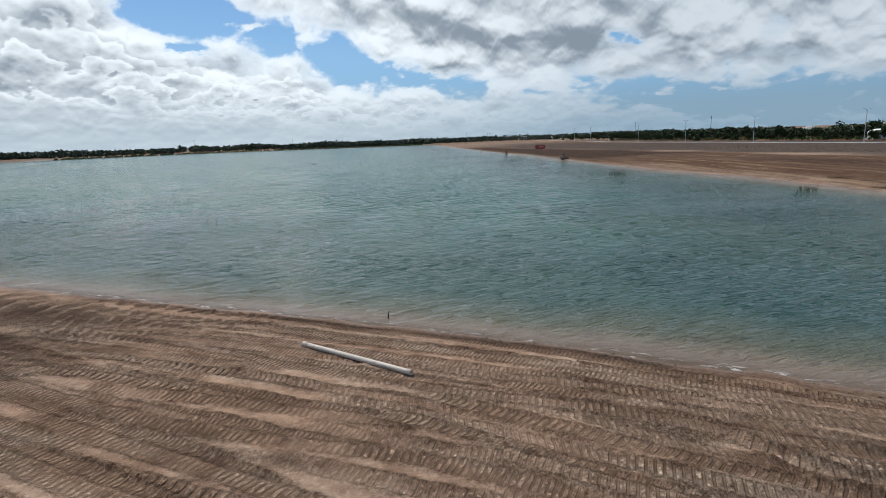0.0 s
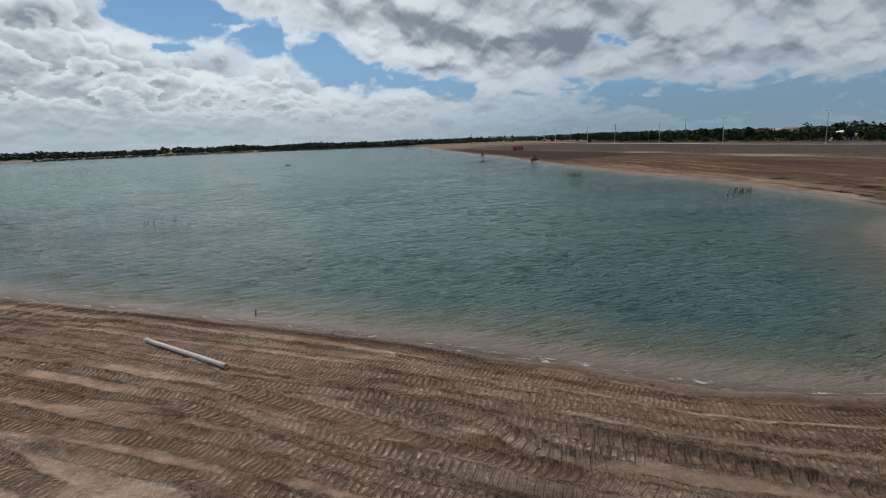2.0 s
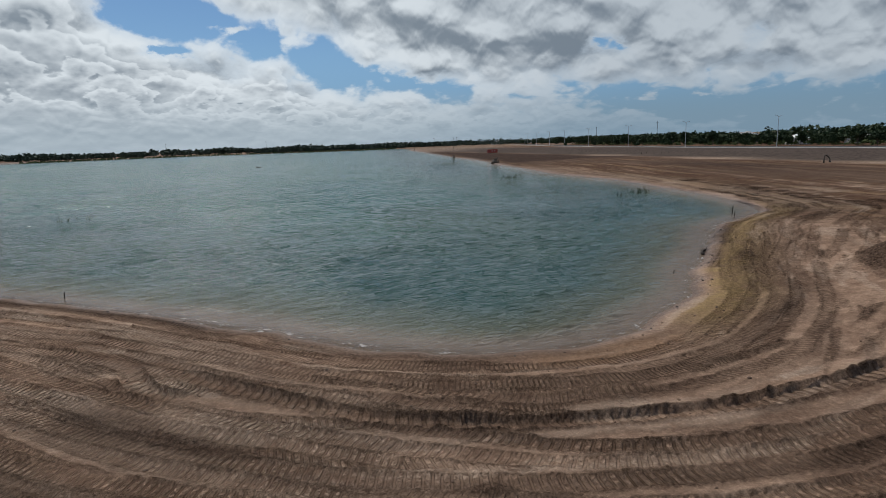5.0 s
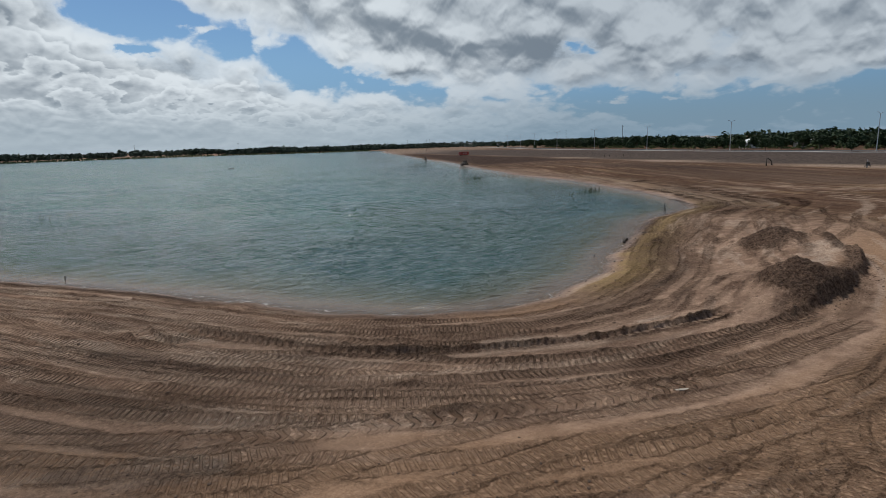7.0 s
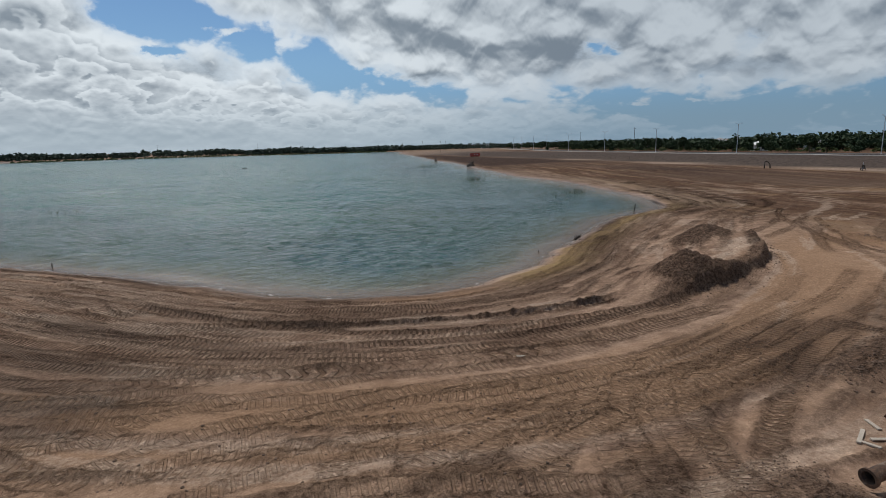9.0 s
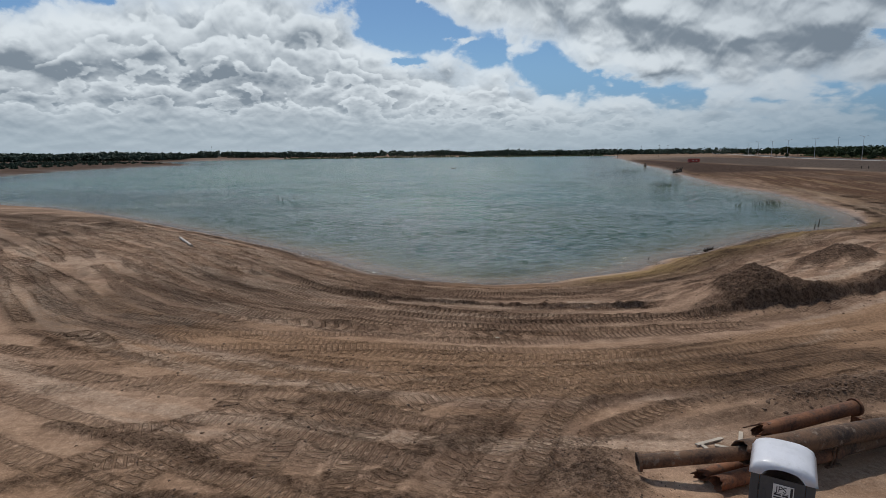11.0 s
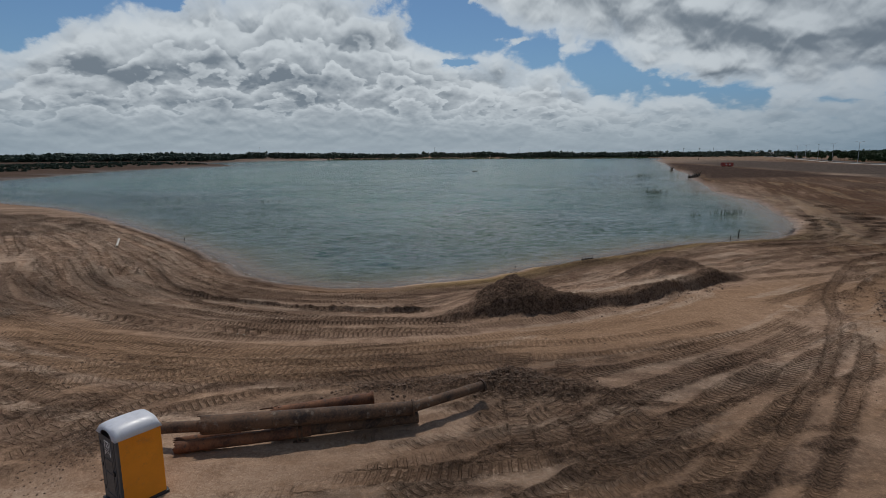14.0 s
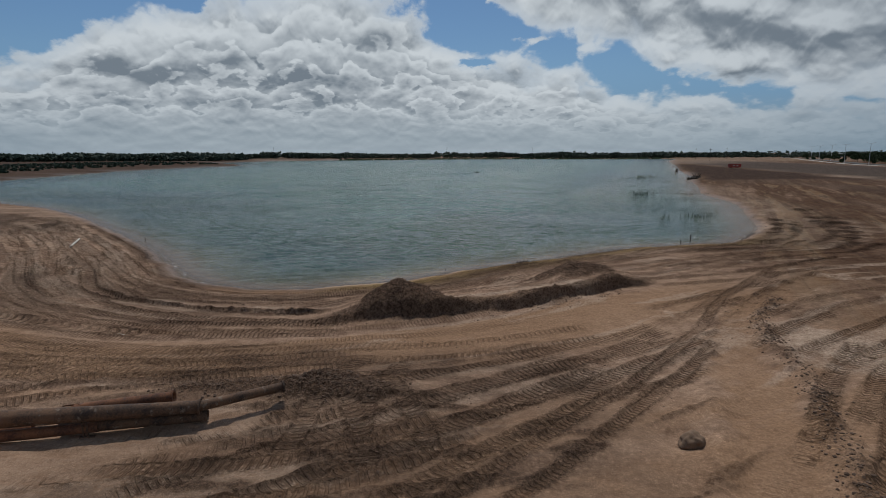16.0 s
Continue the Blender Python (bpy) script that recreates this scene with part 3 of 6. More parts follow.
def stamp(points, width, depth, lug, period, slant, chevron, side=0.0, damp=0.35, seed=0):
    """Press one wheel or crawler band into the ground along a line; side: metres to the left of the line."""
    line = spline(points, 0.5)
    way = np.gradient(line, axis=0)
    way /= np.linalg.norm(way, axis=1)[:, None] + 1e-9
    line = line + side * np.stack((-way[:, 1], way[:, 0]), 1)
    seg = np.linalg.norm(np.diff(line, axis=0), axis=1)
    at = np.concatenate(([0], np.cumsum(seg)))
    reach = width / 2 + 0.45
    lo, hi = line.min(0) - reach, line.max(0) + reach
    i0, i1 = np.searchsorted(XS, (lo[0], hi[0]))
    j0, j1 = np.searchsorted(YS, (lo[1], hi[1]))
    if i1 - i0 < 2 or j1 - j0 < 2:
        return
    best = np.full((j1 - j0, i1 - i0), 9.0)
    off, along = np.zeros_like(best), np.zeros_like(best)
    for k in range(len(line) - 1):
        a, b = line[k], line[k + 1]
        d = b - a
        l2 = d @ d
        if l2 < 1e-6:
            continue
        p0, p1 = np.searchsorted(XS, (min(a[0], b[0]) - reach, max(a[0], b[0]) + reach))
        q0, q1 = np.searchsorted(YS, (min(a[1], b[1]) - reach, max(a[1], b[1]) + reach))
        if p1 <= p0 or q1 <= q0:
            continue
        x, y = np.meshgrid(XS[p0:p1] - a[0], YS[q0:q1] - a[1])
        t = np.clip((x * d[0] + y * d[1]) / l2, 0, 1)
        q = np.hypot(x - t * d[0], y - t * d[1])
        box_ = (slice(q0 - j0, q1 - j0), slice(p0 - i0, p1 - i0))
        closer = q < best[box_]
        best[box_][closer] = q[closer]
        off[box_][closer] = ((d[0] * y - d[1] * x) / math.sqrt(l2))[closer]
        along[box_][closer] = (at[k] + t * math.sqrt(l2))[closer]
    v = np.abs(off)
    fade = np.minimum(smoothstep(0, 1.5, along), smoothstep(at[-1], at[-1] - 1.5, along)) * (best < 8)
    worn = 0.35 + 0.9 * value_noise(along / 3.1, along * 0 + seed, seed + 70)
    inside = smoothstep(width / 2 + 0.07, width / 2 - 0.07, best) * fade
    rim = np.exp(-((best - width / 2 - 0.10) / 0.11) ** 2) * fade
    rough = value_noise(along / 0.35, off / 0.2, seed + 5)
    phase = (along + slant * off + chevron * v) / period
    wave = smoothstep(-0.35, 0.35, np.sin(2 * math.pi * phase)) - 0.5
    block = (slice(j0, j1), slice(i0, i1))
    sink = -depth * inside + rim * depth * (0.2 + 0.6 * rough) * worn + (lug * 0.75 * wave * inside * np.clip(worn, 0, 1) if period > 0.33 else 0)
    relief[block] = relief[block] * (1 - 0.8 * inside) + sink
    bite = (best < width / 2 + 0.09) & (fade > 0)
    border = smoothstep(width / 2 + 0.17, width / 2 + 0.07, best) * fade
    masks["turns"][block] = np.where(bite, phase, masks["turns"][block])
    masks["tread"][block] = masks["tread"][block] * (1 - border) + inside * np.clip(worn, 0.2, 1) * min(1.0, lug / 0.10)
    masks["damp"][block] = np.clip(masks["damp"][block] * (1 - 0.4 * inside) + damp * (rim * 0.32 * worn + inside * 0.15 * (0.5 - wave)), 0, 1)
    masks["clod"][block] = np.maximum(masks["clod"][block] * (1 - inside), rim * worn * 0.8)


def pair(points, gauge, *args, **more):
    for k, side in enumerate((-gauge / 2, gauge / 2)):
        stamp(points, *args, side=side, **more)


# runs parallel to the water's edge, laid down again and again by the haul trucks and dozers
maker = random.Random(4)
inward = np.array([SHORE[i] for i in range(len(near_line) - 1)])
tangent = np.gradient(inward, axis=0)
tangent /= np.linalg.norm(tangent, axis=1)[:, None]
normal = np.stack((tangent[:, 1], -tangent[:, 0]), 1)
for k in range(46):
    gap = maker.uniform(1.6, 17.0) if k % 3 else maker.uniform(1.3, 7.0)
    first = maker.randrange(22, 135)
    count = maker.randrange(14, 46)
    drift = maker.uniform(-0.05, 0.05)
    pts = [tuple(inward[i] + normal[i] * (gap + drift * (i - first) * 1.2 + maker.uniform(-0.12, 0.12))) for i in range(first, min(first + count, len(inward) - 30), 5)]
    if len(pts) > 2:
        crawler = maker.random() < 0.6
        pair(pts, 2.3, 0.75 if crawler else 0.55, maker.uniform(0.025, 0.07), 0.12 if crawler else 0.08, 0.22 if crawler else 0.3, 0.0 if crawler else 0.5, 0.0,
             damp=maker.uniform(0.05, 0.4), seed=k)

for k in range(36):
    gap, first, count = maker.uniform(9, 27), maker.randrange(6, 62), maker.randrange(14, 30)
    drift = maker.uniform(-0.12, 0.12)
    pts = [tuple(inward[i] + normal[i] * (gap + drift * (i - first) * 1.2 + maker.uniform(-0.15, 0.15))) for i in range(first, first + count, 5)]
    if len(pts) > 2:
        pair(pts, 2.3, 0.72, maker.uniform(0.025, 0.06), 0.12, maker.choice((0.22, 0.28, 0.4)), 0.1, 0.0, damp=maker.uniform(0.1, 0.5), seed=400 + k)

# single runs that stand out
CRAWLER = dict(width=0.66, depth=0.06, lug=0.12, period=0.28, slant=0.15, chevron=0.0)
TYRE = dict(width=0.62, depth=0.08, lug=0.12, period=0.32, slant=-0.25, chevron=0.0)
RUT = dict(width=1.0, depth=0.24, lug=0.06, period=0.5, slant=0.3, chevron=0.0)
CAR = dict(width=0.40, depth=0.11, lug=0.10, period=0.24, slant=0.0, chevron=0.4)
RUNS = [
    ((12, 18), (15, 14.5), (16.2, 12.4), (18.5, 9.6)), ((9.7, 15.2), (14.2, 10.2), (18.2, 6.1), (24, 1.5)),
    ((22.4, 11), (24.8, 7.7), (27.7, 5.3), (30.6, 3.4), (36, 2.2)), ((6.6, 25), (15.2, 17.6), (21.6, 11.4), (26, 7.5)),
    ((10.4, 12.9), (13.6, 9.3), (15.8, 6.8), (20, 3)), ((5.2, 22.3), (15.6, 10.1), (23.4, 2.9), (30.4, -1.9), (39.5, -3.8), (49.2, -3.5)),
    ((6.5, 16.5), (15.7, 6.5), (22.9, 0.9), (29.9, -2.7), (38.6, -4.6), (49.2, -4.1)), ((7.7, 11), (15.7, 3.8), (22.5, -0.6), (29.1, -4), (34.3, -5.3), (40, -5.6)),
    ((9.7, 2.3), (13.8, -0.2), (17.7, -1.8), (22, -3.2)), ((10.4, -0.7), (14.9, -3.1), (19.4, -4.3), (22.3, -4.6)),
    ((15.8, -4.4), (20.9, -6.3), (26.7, -7.8), (33.5, -9.2), (43.2, -9.9)), ((21.8, -8.5), (28.2, -9.1), (32.6, -10), (38.9, -10.1), (46, -10)),
    ((25.3, -10), (31.6, -10.9), (43.3, -11.3), (50, -10.5)), ((28.1, -11.9), (33.9, -11.3), (42.7, -11.6)), ((31.8, -13.9), (39, -11.8), (46, -10), (54, -8)),
    ((14, -13), (18, -15), (22, -17), (25.2, -18.5), (29, -21)), ((27.1, -18.2), (28.4, -15.2), (28.9, -14.1), (29.2, -12)),
    ((31.5, -18.6), (34.6, -15.3), (39.3, -12), (44.7, -9.9), (52.4, -8.1)), ((33.5, -18.3), (36.3, -15.7), (41, -13), (46.6, -10.5), (51.4, -9.4)),
    ((28.8, -17.2), (31, -15.6), (34.8, -13.3), (39.8, -10.4)), ((13.3, -8.4), (24.1, -11.6), (32.8, -10.8), (35.3, -9)),
    ((45.8, -20.5), (48.6, -18.7), (51.9, -15.7), (56.2, -11.8), (61.8, -8.7)), ((51, -20.1), (54.2, -17.2), (58.5, -13.3), (64.5, -8.5), (68.9, -4)),
    ((40.3, -20.9), (43.4, -20.1), (45.4, -19.2), (47.8, -17.9), (50.4, -15.6), (54, -12)), ((47, -23), (50.5, -20.2), (53, -18), (57, -14.2), (62.5, -9)),
    ((53, -22), (56, -18.6), (60, -14.2), (64, -10.6)), ((30.6, -10.5), (39.9, -10.9), (47.8, -9.1), (56.3, -7.2), (64, -4)),
    ((52, -19), (51.9, -16.6), (51.7, -13.3), (52.5, -9)), ((55, -19), (54.1, -16.4), (52, -12.2)), ((24.3, 6.6), (30.5, 1.6), (35.4, -0.2), (45.6, -1.4)),
    ((58, -10), (64, -7), (70, -1.5), (76, 6), (84, 14)), ((66, -22), (70, -17), (74, -11), (78, -6)), ((70, -20), (75, -16), (79.5, -12)),
    ((21, -17.2), (24.9, -15.8), (26.4, -12.9), (27.5, -10)), ((28.8, -21.4), (28.6, -17.8), (29.2, -15.5), (31, -13.2), (34, -11)), ((31.4, -22.4), (33.2, -19.3), (34.8, -15.7), (36, -13.5), (38.5, -10.5)),
    ((23, -17.8), (26, -19.5), (29.7, -21.3), (32, -22.4)), ((31, -20.6), (33.1, -17.1), (35.7, -12.3)), ((16, -11.8), (18.4, -11.2), (23.2, -10.1), (27.7, -9)), ((22, -20), (24.5, -16.5), (29, -13.4), (35, -11.4)),
    ((68, 0), (74, 5), (79, 8.5), (82, 10)), ((70, -6), (75, -1), (79, 2)), ((72, -16), (76, -11), (79, -8)), ((62, 13), (70, 17), (77, 21)), ((60, 15.5), (68, 20.5), (76, 26)),
    ((72, -22), (77, -14), (82, -8), (88, -3)), ((74, -19), (80, -12), (86, -7)), ((73, -9), (79, -4), (87, 2)), ((75, 0), (81, 4), (88, 7)), ((70, 10), (78, 13), (88, 18)), ((66, 9), (76, 16.5), (86, 24)), ((78, -20), (83, -14), (88, -10)),
    ((62, -14.8), (64.2, -11.6), (67.4, -8.6)), ((44, -21.8), (49, -21), (53, -19.6), (57, -16)), ((24, -13.5), (27.5, -14.6), (32, -16.8)), ((10, -6), (17.5, -7.9), (22.1, -6.5), (30.2, -6.3), (40, -7.4)),
]
for k, line in enumerate(RUNS):
    kind = CRAWLER if k % 3 != 2 else TYRE
    pair(line, 2.2, damp=0.12 + 0.25 * maker.random(), seed=100 + k, **kind)
for k, line in enumerate((((17.8, 13.6), (20.6, 10.2), (22.7, 7.6), (24.9, 5.5), (29.8, 2.7), (35.9, 0.9), (41.8, 0.3), (46.9, 0.4)), ((15.5, 15.5), (16.4, 12.6), (18.3, 10.2)))):
    stamp(line, damp=0.95, seed=200 + k, **RUT)
for line in (((14.3, -8.5), (14.6, -5.5), (17.9, -8.6), (20.1, -9.9)), ((17.8, -1.1), (21.9, -2.6), (26.5, -3.7), (31.4, -5), (37.3, -5.8))):
    stamp(line, damp=0.6, seed=222, **{**TYRE, "width": 0.9, "depth": 0.11, "lug": 0.14, "period": 0.75, "slant": 0.0, "chevron": 0.6})
# the broad bladed track towards the boulder, and the wheel marks of a pickup beside it
for line in (((53.4, -25.1), (57.5, -20.1), (60.9, -15.6), (65.5, -9.7), (70, -2.5), (74.7, 5.9), (83.5, 17), (92.2, 23.3)),
             ((55.5, -24.6), (59.4, -20), (63.2, -14.9), (68.2, -8.1), (73.1, 0.1), (78.5, 7.9), (86, 14.7))):
    stamp(line, damp=1.0, seed=310, **CAR)


def hill(x, y, height, spread_x, spread_y, turn=0.0, sharp=1.3):
    dx, dy = GX - x, GY - y
    c, s = math.cos(radians(turn)), math.sin(radians(turn))
    q = np.sqrt(((c * dx + s * dy) / spread_x) ** 2 + ((-s * dx + c * dy) / spread_y) ** 2)
    q = q * (0.8 + 0.4 * zoned(ZONE, GX / 1.3, GY / 1.3, 41, 4))
    return height * np.exp(-q ** sharp)


def cone(x, y, height, spread_x, spread_y, turn=0.0):
    """A tipped heap with straight sides and a blunt point."""
    dx, dy = GX - x, GY - y
    c, s = math.cos(radians(turn)), math.sin(radians(turn))
    q = np.sqrt(((c * dx + s * dy) / spread_x) ** 2 + ((-s * dx + c * dy) / spread_y) ** 2 + 0.006)
    q = q * (0.85 + 0.3 * zoned(ZONE, GX / 1.1, GY / 1.1, 41, 4))
    return height * np.log1p(np.exp((1 - q) * 12)) / 12


def strip(points, width):
    """How near each place lies to a line: 1 on it, 0 past the width."""
    line = spline(points, 0.6)
    out = np.zeros(SHAPE)
    lo, hi = line.min(0) - width - 1, line.max(0) + width + 1
    i0, i1 = np.searchsorted(XS, (lo[0], hi[0]))
    j0, j1 = np.searchsorted(YS, (lo[1], hi[1]))
    x, y = np.meshgrid(XS[i0:i1], YS[j0:j1])
    best = np.full(x.shape, 1e9)
    for px, py in line:
        np.minimum(best, (x - px) ** 2 + (y - py) ** 2, out=best)
    out[j0:j1, i0:i1] = smoothstep(width, 0.25 * width, np.sqrt(best) + (fbm(x / 0.8, y / 0.8, 47, 4) - 0.5) * width * 1.3)
    return out


def blot(x, y, rx, ry, turn=0.0):
    out = np.zeros(SHAPE)
    far = 2.2 * max(rx, ry)
    i0, i1 = np.searchsorted(XS, (x - far, x + far))
    j0, j1 = np.searchsorted(YS, (y - far, y + far))
    part_x, part_y = GX[j0:j1, i0:i1], GY[j0:j1, i0:i1]
    dx, dy = part_x - x, part_y - y
    c, s = math.cos(radians(turn)), math.sin(radians(turn))
    q = np.hypot((c * dx + s * dy) / rx, (-s * dx + c * dy) / ry)
    out[j0:j1, i0:i1] = smoothstep(1.25, 0.55, q + (fbm(part_x / 0.9, part_y / 0.9, 53, 4) - 0.5) * 1.1)
    return out


# the spoil bank by the haul road: a shelf with a cut face to the road, and two heaps on it
shelf_line = np.array([(45.0, -3.4), (49.5, -2.3), (53, -1.7), (60.2, 0.7), (66.7, 6.4), (71, 10)])
front = np.interp(GX, shelf_line[:, 0], shelf_line[:, 1]) + (zoned(ZONE, GX / 1.5, GY * 0, 61, 3) - 0.5) * 0.9
into = GY - front
shelf = smoothstep(0, 0.55, into) * smoothstep(10.5, 4.0, into) * smoothstep(45.5, 50.5, GX) * smoothstep(72, 66, GX)
lumpy = zoned(ZONE, GX / 0.9, GY / 0.9, 67, 5)
SHELF_H = 0.75
spoil = shelf * SHELF_H * (0.75 + 0.5 * lumpy)
heap = cone(51.4, 0.3, 1.75, 3.0, 2.4, 20) + hill(54.6, -0.6, 0.45, 3.0, 0.9, 8) + cone(64.0, 10.6, 1.25, 5.0, 3.0, 30) + hill(61.5, 2.4, 0.55, 2.2, 0.9, 25) + hill(66.8, 7.6, 0.5, 2.0, 1.0, 40)
heap += hill(50.4, -13.6, 0.75, 1.7, 1.1, 15) + hill(52.7, -13.8, 0.3, 1.6, 0.9) + hill(36.5, -18.5, 0.36, 1.2, 2.0, 20) + hill(46.4, -14.2, 0.35, 3.5, 0.8, 12)
heap += hill(60, 27.5 - 8, 0.35, 4, 1.6, 40)
edge_of_road = strip(((66.5, -24.6), (68.7, -19.6), (70.3, -15.4), (71.8, -10.6), (72.5, -6.1), (74.2, -0.6), (77.9, 5.4)), 0.8)
edge_left = strip(((62.9, -24.6), (64.6, -19.9), (65.7, -17.4), (67.1, -12.8), (68.3, -8.6)), 0.6)
blade = strip(((65.1, -24.6), (66.6, -19.8), (67.5, -17.2), (69, -12.6), (69.9, -7.9), (72.6, -2.1), (76.9, 4.4), (83.9, 11.4)), 1.75)
relief = relief * (1 - 0.92 * blade) - 0.14 * blade
for key in ("damp", "tread", "clod"):
    masks[key] *= 1 - 0.9 * blade
clumps = np.zeros(SHAPE)
spots = [(26.6, -17.9), (31.3, -20.1), (33.2, -21.1), (28.7, -18.6), (23.9, -12.3), (33.4, -11.8), (33.4, -15.3), (26.3, -9.1), (31.9, -15.8), (53.0, -18.7), (56.1, -18.7), (53.7, -11.1),
         (63.0, -8.9), (55.5, -9.5), (61.4, -16.5), (66.8, -8.6), (63.1, -13.0), (16.5, -6.5), (14.8, -7.4), (18.9, -8.9)]
for k in range(8):
    spots.append((maker.uniform(34, 88), maker.uniform(-21, -8.5)))
for k in range(90):
    i = maker.randrange(25, 170)
    p = inward[i] + normal[i] * maker.uniform(2.5, 17)
    spots.append((float(p[0]), float(p[1])))
for k in range(60):
    spots.append((maker.uniform(18, 66), maker.uniform(-22, -7)))
for x, y in spots:
    i = int(np.hypot(inward[:, 0] - x, inward[:, 1] - y).argmin())
    turn = math.degrees(math.atan2(tangent[i, 1], tangent[i, 0])) + maker.gauss(0, 9)
    clumps = np.maximum(clumps, blot(x, y, maker.uniform(0.8, 3.4), maker.uniform(0.16, 0.42), turn) * maker.uniform(0.5, 1))
for args in ((36.3, -19.4, 1.7, 1.5, 0), (34.2, -21.3, 1.4, 0.9, 20), (30.0, -20.2, 2.2, 0.6, 22), (24.2, -16.6, 2.0, 0.5, -20), (28.6, -13.4, 2.6, 0.5, 8), (21.0, -19.0, 1.6, 0.6, 30), (33.0, -16.6, 2.2, 0.6, 25), (40.5, -13.2, 3.4, 0.5, 12), (46.0, -13.4, 4.0, 0.7, 14)):
    clumps = np.maximum(clumps, blot(*args))
heap += (edge_of_road * 0.24 + edge_left * 0.10) * (0.5 + lumpy)
fresh = np.clip(smoothstep(0.12, 0.5, heap) + smoothstep(-0.3, 0.2, into) * smoothstep(2.0, 0.9, into) * smoothstep(45.5, 50.5, GX) * smoothstep(72, 68, GX), 0, 1)
fresh = np.clip(fresh + clumps * 0.55, 0, 1)
heap += clumps * 0.07 + fresh * (zoned(ZONE, GX / 0.24, GY / 0.24, 71, 3) - 0.5) * 0.24
# a hollow scooped out round the boulder
relief += -0.22 * np.exp(-(((GX - 64.9) / 1.2) ** 2 + ((GY + 16.6) / 0.9) ** 2) ** 1.5)
relief *= 1 - 0.85 * np.clip(fresh + shelf * 0.5, 0, 1)
masks["tread"] *= 1 - np.clip(fresh, 0, 1)

flow = zoned(ZONE, RUN_AT / 11, SD / 0.75, 81, 5)
broad = zoned(ZONE, RUN_AT / 18, SD / 4.0, 83, 3)
chunks = zoned(ZONE, GX / 0.45, GY / 0.45, 87, 4)
masks["damp"] = np.clip(masks["damp"] + smoothstep(0.56, 0.68, flow) * 0.28 * smoothstep(24, 10, SD) + fresh * 0.8 + 0.22 * smoothstep(13, 5, SD) * smoothstep(0.4, 0.6, broad), 0, 1)
masks["damp"] = np.clip(masks["damp"] + smoothstep(1.0, 0.0, SD) * 0.7 + 0.55 * smoothstep(0.4, 0.9, SD) * smoothstep(2.6, 1.2, SD) * smoothstep(0.35, 0.55, broad), 0, 1)
masks["pale"] = np.clip(smoothstep(0.57, 0.70, zoned(ZONE, RUN_AT / 9, SD / 1.0, 91, 4)) * 0.55 * (1 - masks["damp"]), 0, 1)
for args in ((17.5, 12.2, 2.4, 0.5, -45), (33.2, 2.5, 1.8, 0.7, -10), (18.7, 6.8, 2.2, 0.5, -40), (12.7, 13.7, 1.0, 0.3, -40), (19.4, -0.4, 2.0, 0.7, -25), (16.7, -2.6, 3.2, 0.8, -20),
             (62.0, 4.9, 4.0, 1.5, 30), (57, 2.6, 3.0, 0.9, 15), (75.5, -6, 3.0, 4.0, 0),
             (14, 18.9, 1.4, 0.35, -42), (24, 15.2, 2.0, 0.4, -42), (9, 28, 2.2, 0.5, -40), (41.5, 1.7, 1.5, 0.3, 0)):
    masks["pale"] = np.maximum(masks["pale"], blot(*args) * 0.95)
for args in ((43.0, -20.0, 4.4, 1.6, 18), (47.4, -17.4, 2.2, 0.9, 22), (37.5, -22.1, 2.6, 1.2, -30), (39.5, -16.6, 2.2, 0.8, 15)):
    masks["pale"] = np.maximum(masks["pale"], blot(*args) * 0.25)
smooth_sand = np.maximum.reduce([blot(43.0, -19.7, 5.0, 2.0, 16), blot(47.4, -17.1, 2.6, 1.2, 22), blot(37.5, -22.1, 3.0, 1.5, -30)])
relief *= 1 - 0.8 * smooth_sand
masks["damp"] *= 1 - 0.85 * smooth_sand
masks["tread"] *= 1 - 0.9 * smooth_sand
haul = smoothstep(13.5, 18, SD) * smoothstep(29, 21, SD) * smoothstep(9, 1, GY - 0.35 * np.clip(GX - 60, 0, 60))
driven = haul * smoothstep(72, 60, GX) * smoothstep(0.30, 0.45, zoned(ZONE, RUN_AT / 12, SD / 1.6, 141, 4))
masks["damp"] *= 1 - 0.35 * driven
masks["tread"] *= 1 - 0.4 * driven
relief *= 1 - 0.4 * driven
warm = zoned(ZONE, RUN_AT / 14, SD / 2.2, 95, 4)
masks["red"] = np.clip(haul * smoothstep(0.28, 0.5, warm) * 0.95 + smoothstep(26, 34, SD) * smoothstep(100, 84, GX) * smoothstep(10, 0, GY) * 0.8 * smoothstep(0.32, 0.55, warm) + blot(13.8, -0.6, 3.6, 0.6, -25) * 0.9 + blot(44.6, -18.2, 1.6, 0.6, 10) * 0.7 + blot(37.5, 8.0, 4.5, 1.3, 0) * 0.8 + blot(50, 13.0, 6, 1.6, 40) * 0.6 + blade * 0.75, 0, 1)
relief *= 1 - 0.55 * haul * smoothstep(0.35, 0.55, broad)
masks["clod"] = np.clip(masks["clod"] + fresh + masks["damp"] * 0.4, 0, 1) * (1 - smooth_sand)
masks["wet"] = smoothstep(1.6, 0.1, SD)
FOOT = foot_of_bank(GY)
MUCK_EDGE = 205 - 0.25 * (GX - 150) + (fbm(GX / 16, GY / 40, 107, 3) - 0.5) * 30
masks["grey"] = smoothstep(-4, 4, GX - FOOT) * smoothstep(60, 45, GX - FOOT) * smoothstep(-60, 0, GY) * smoothstep(800, 500, GY)
masks["grey"] = np.clip(masks["grey"] + smoothstep(-215, -300, GX) * 0.7, 0, 1)
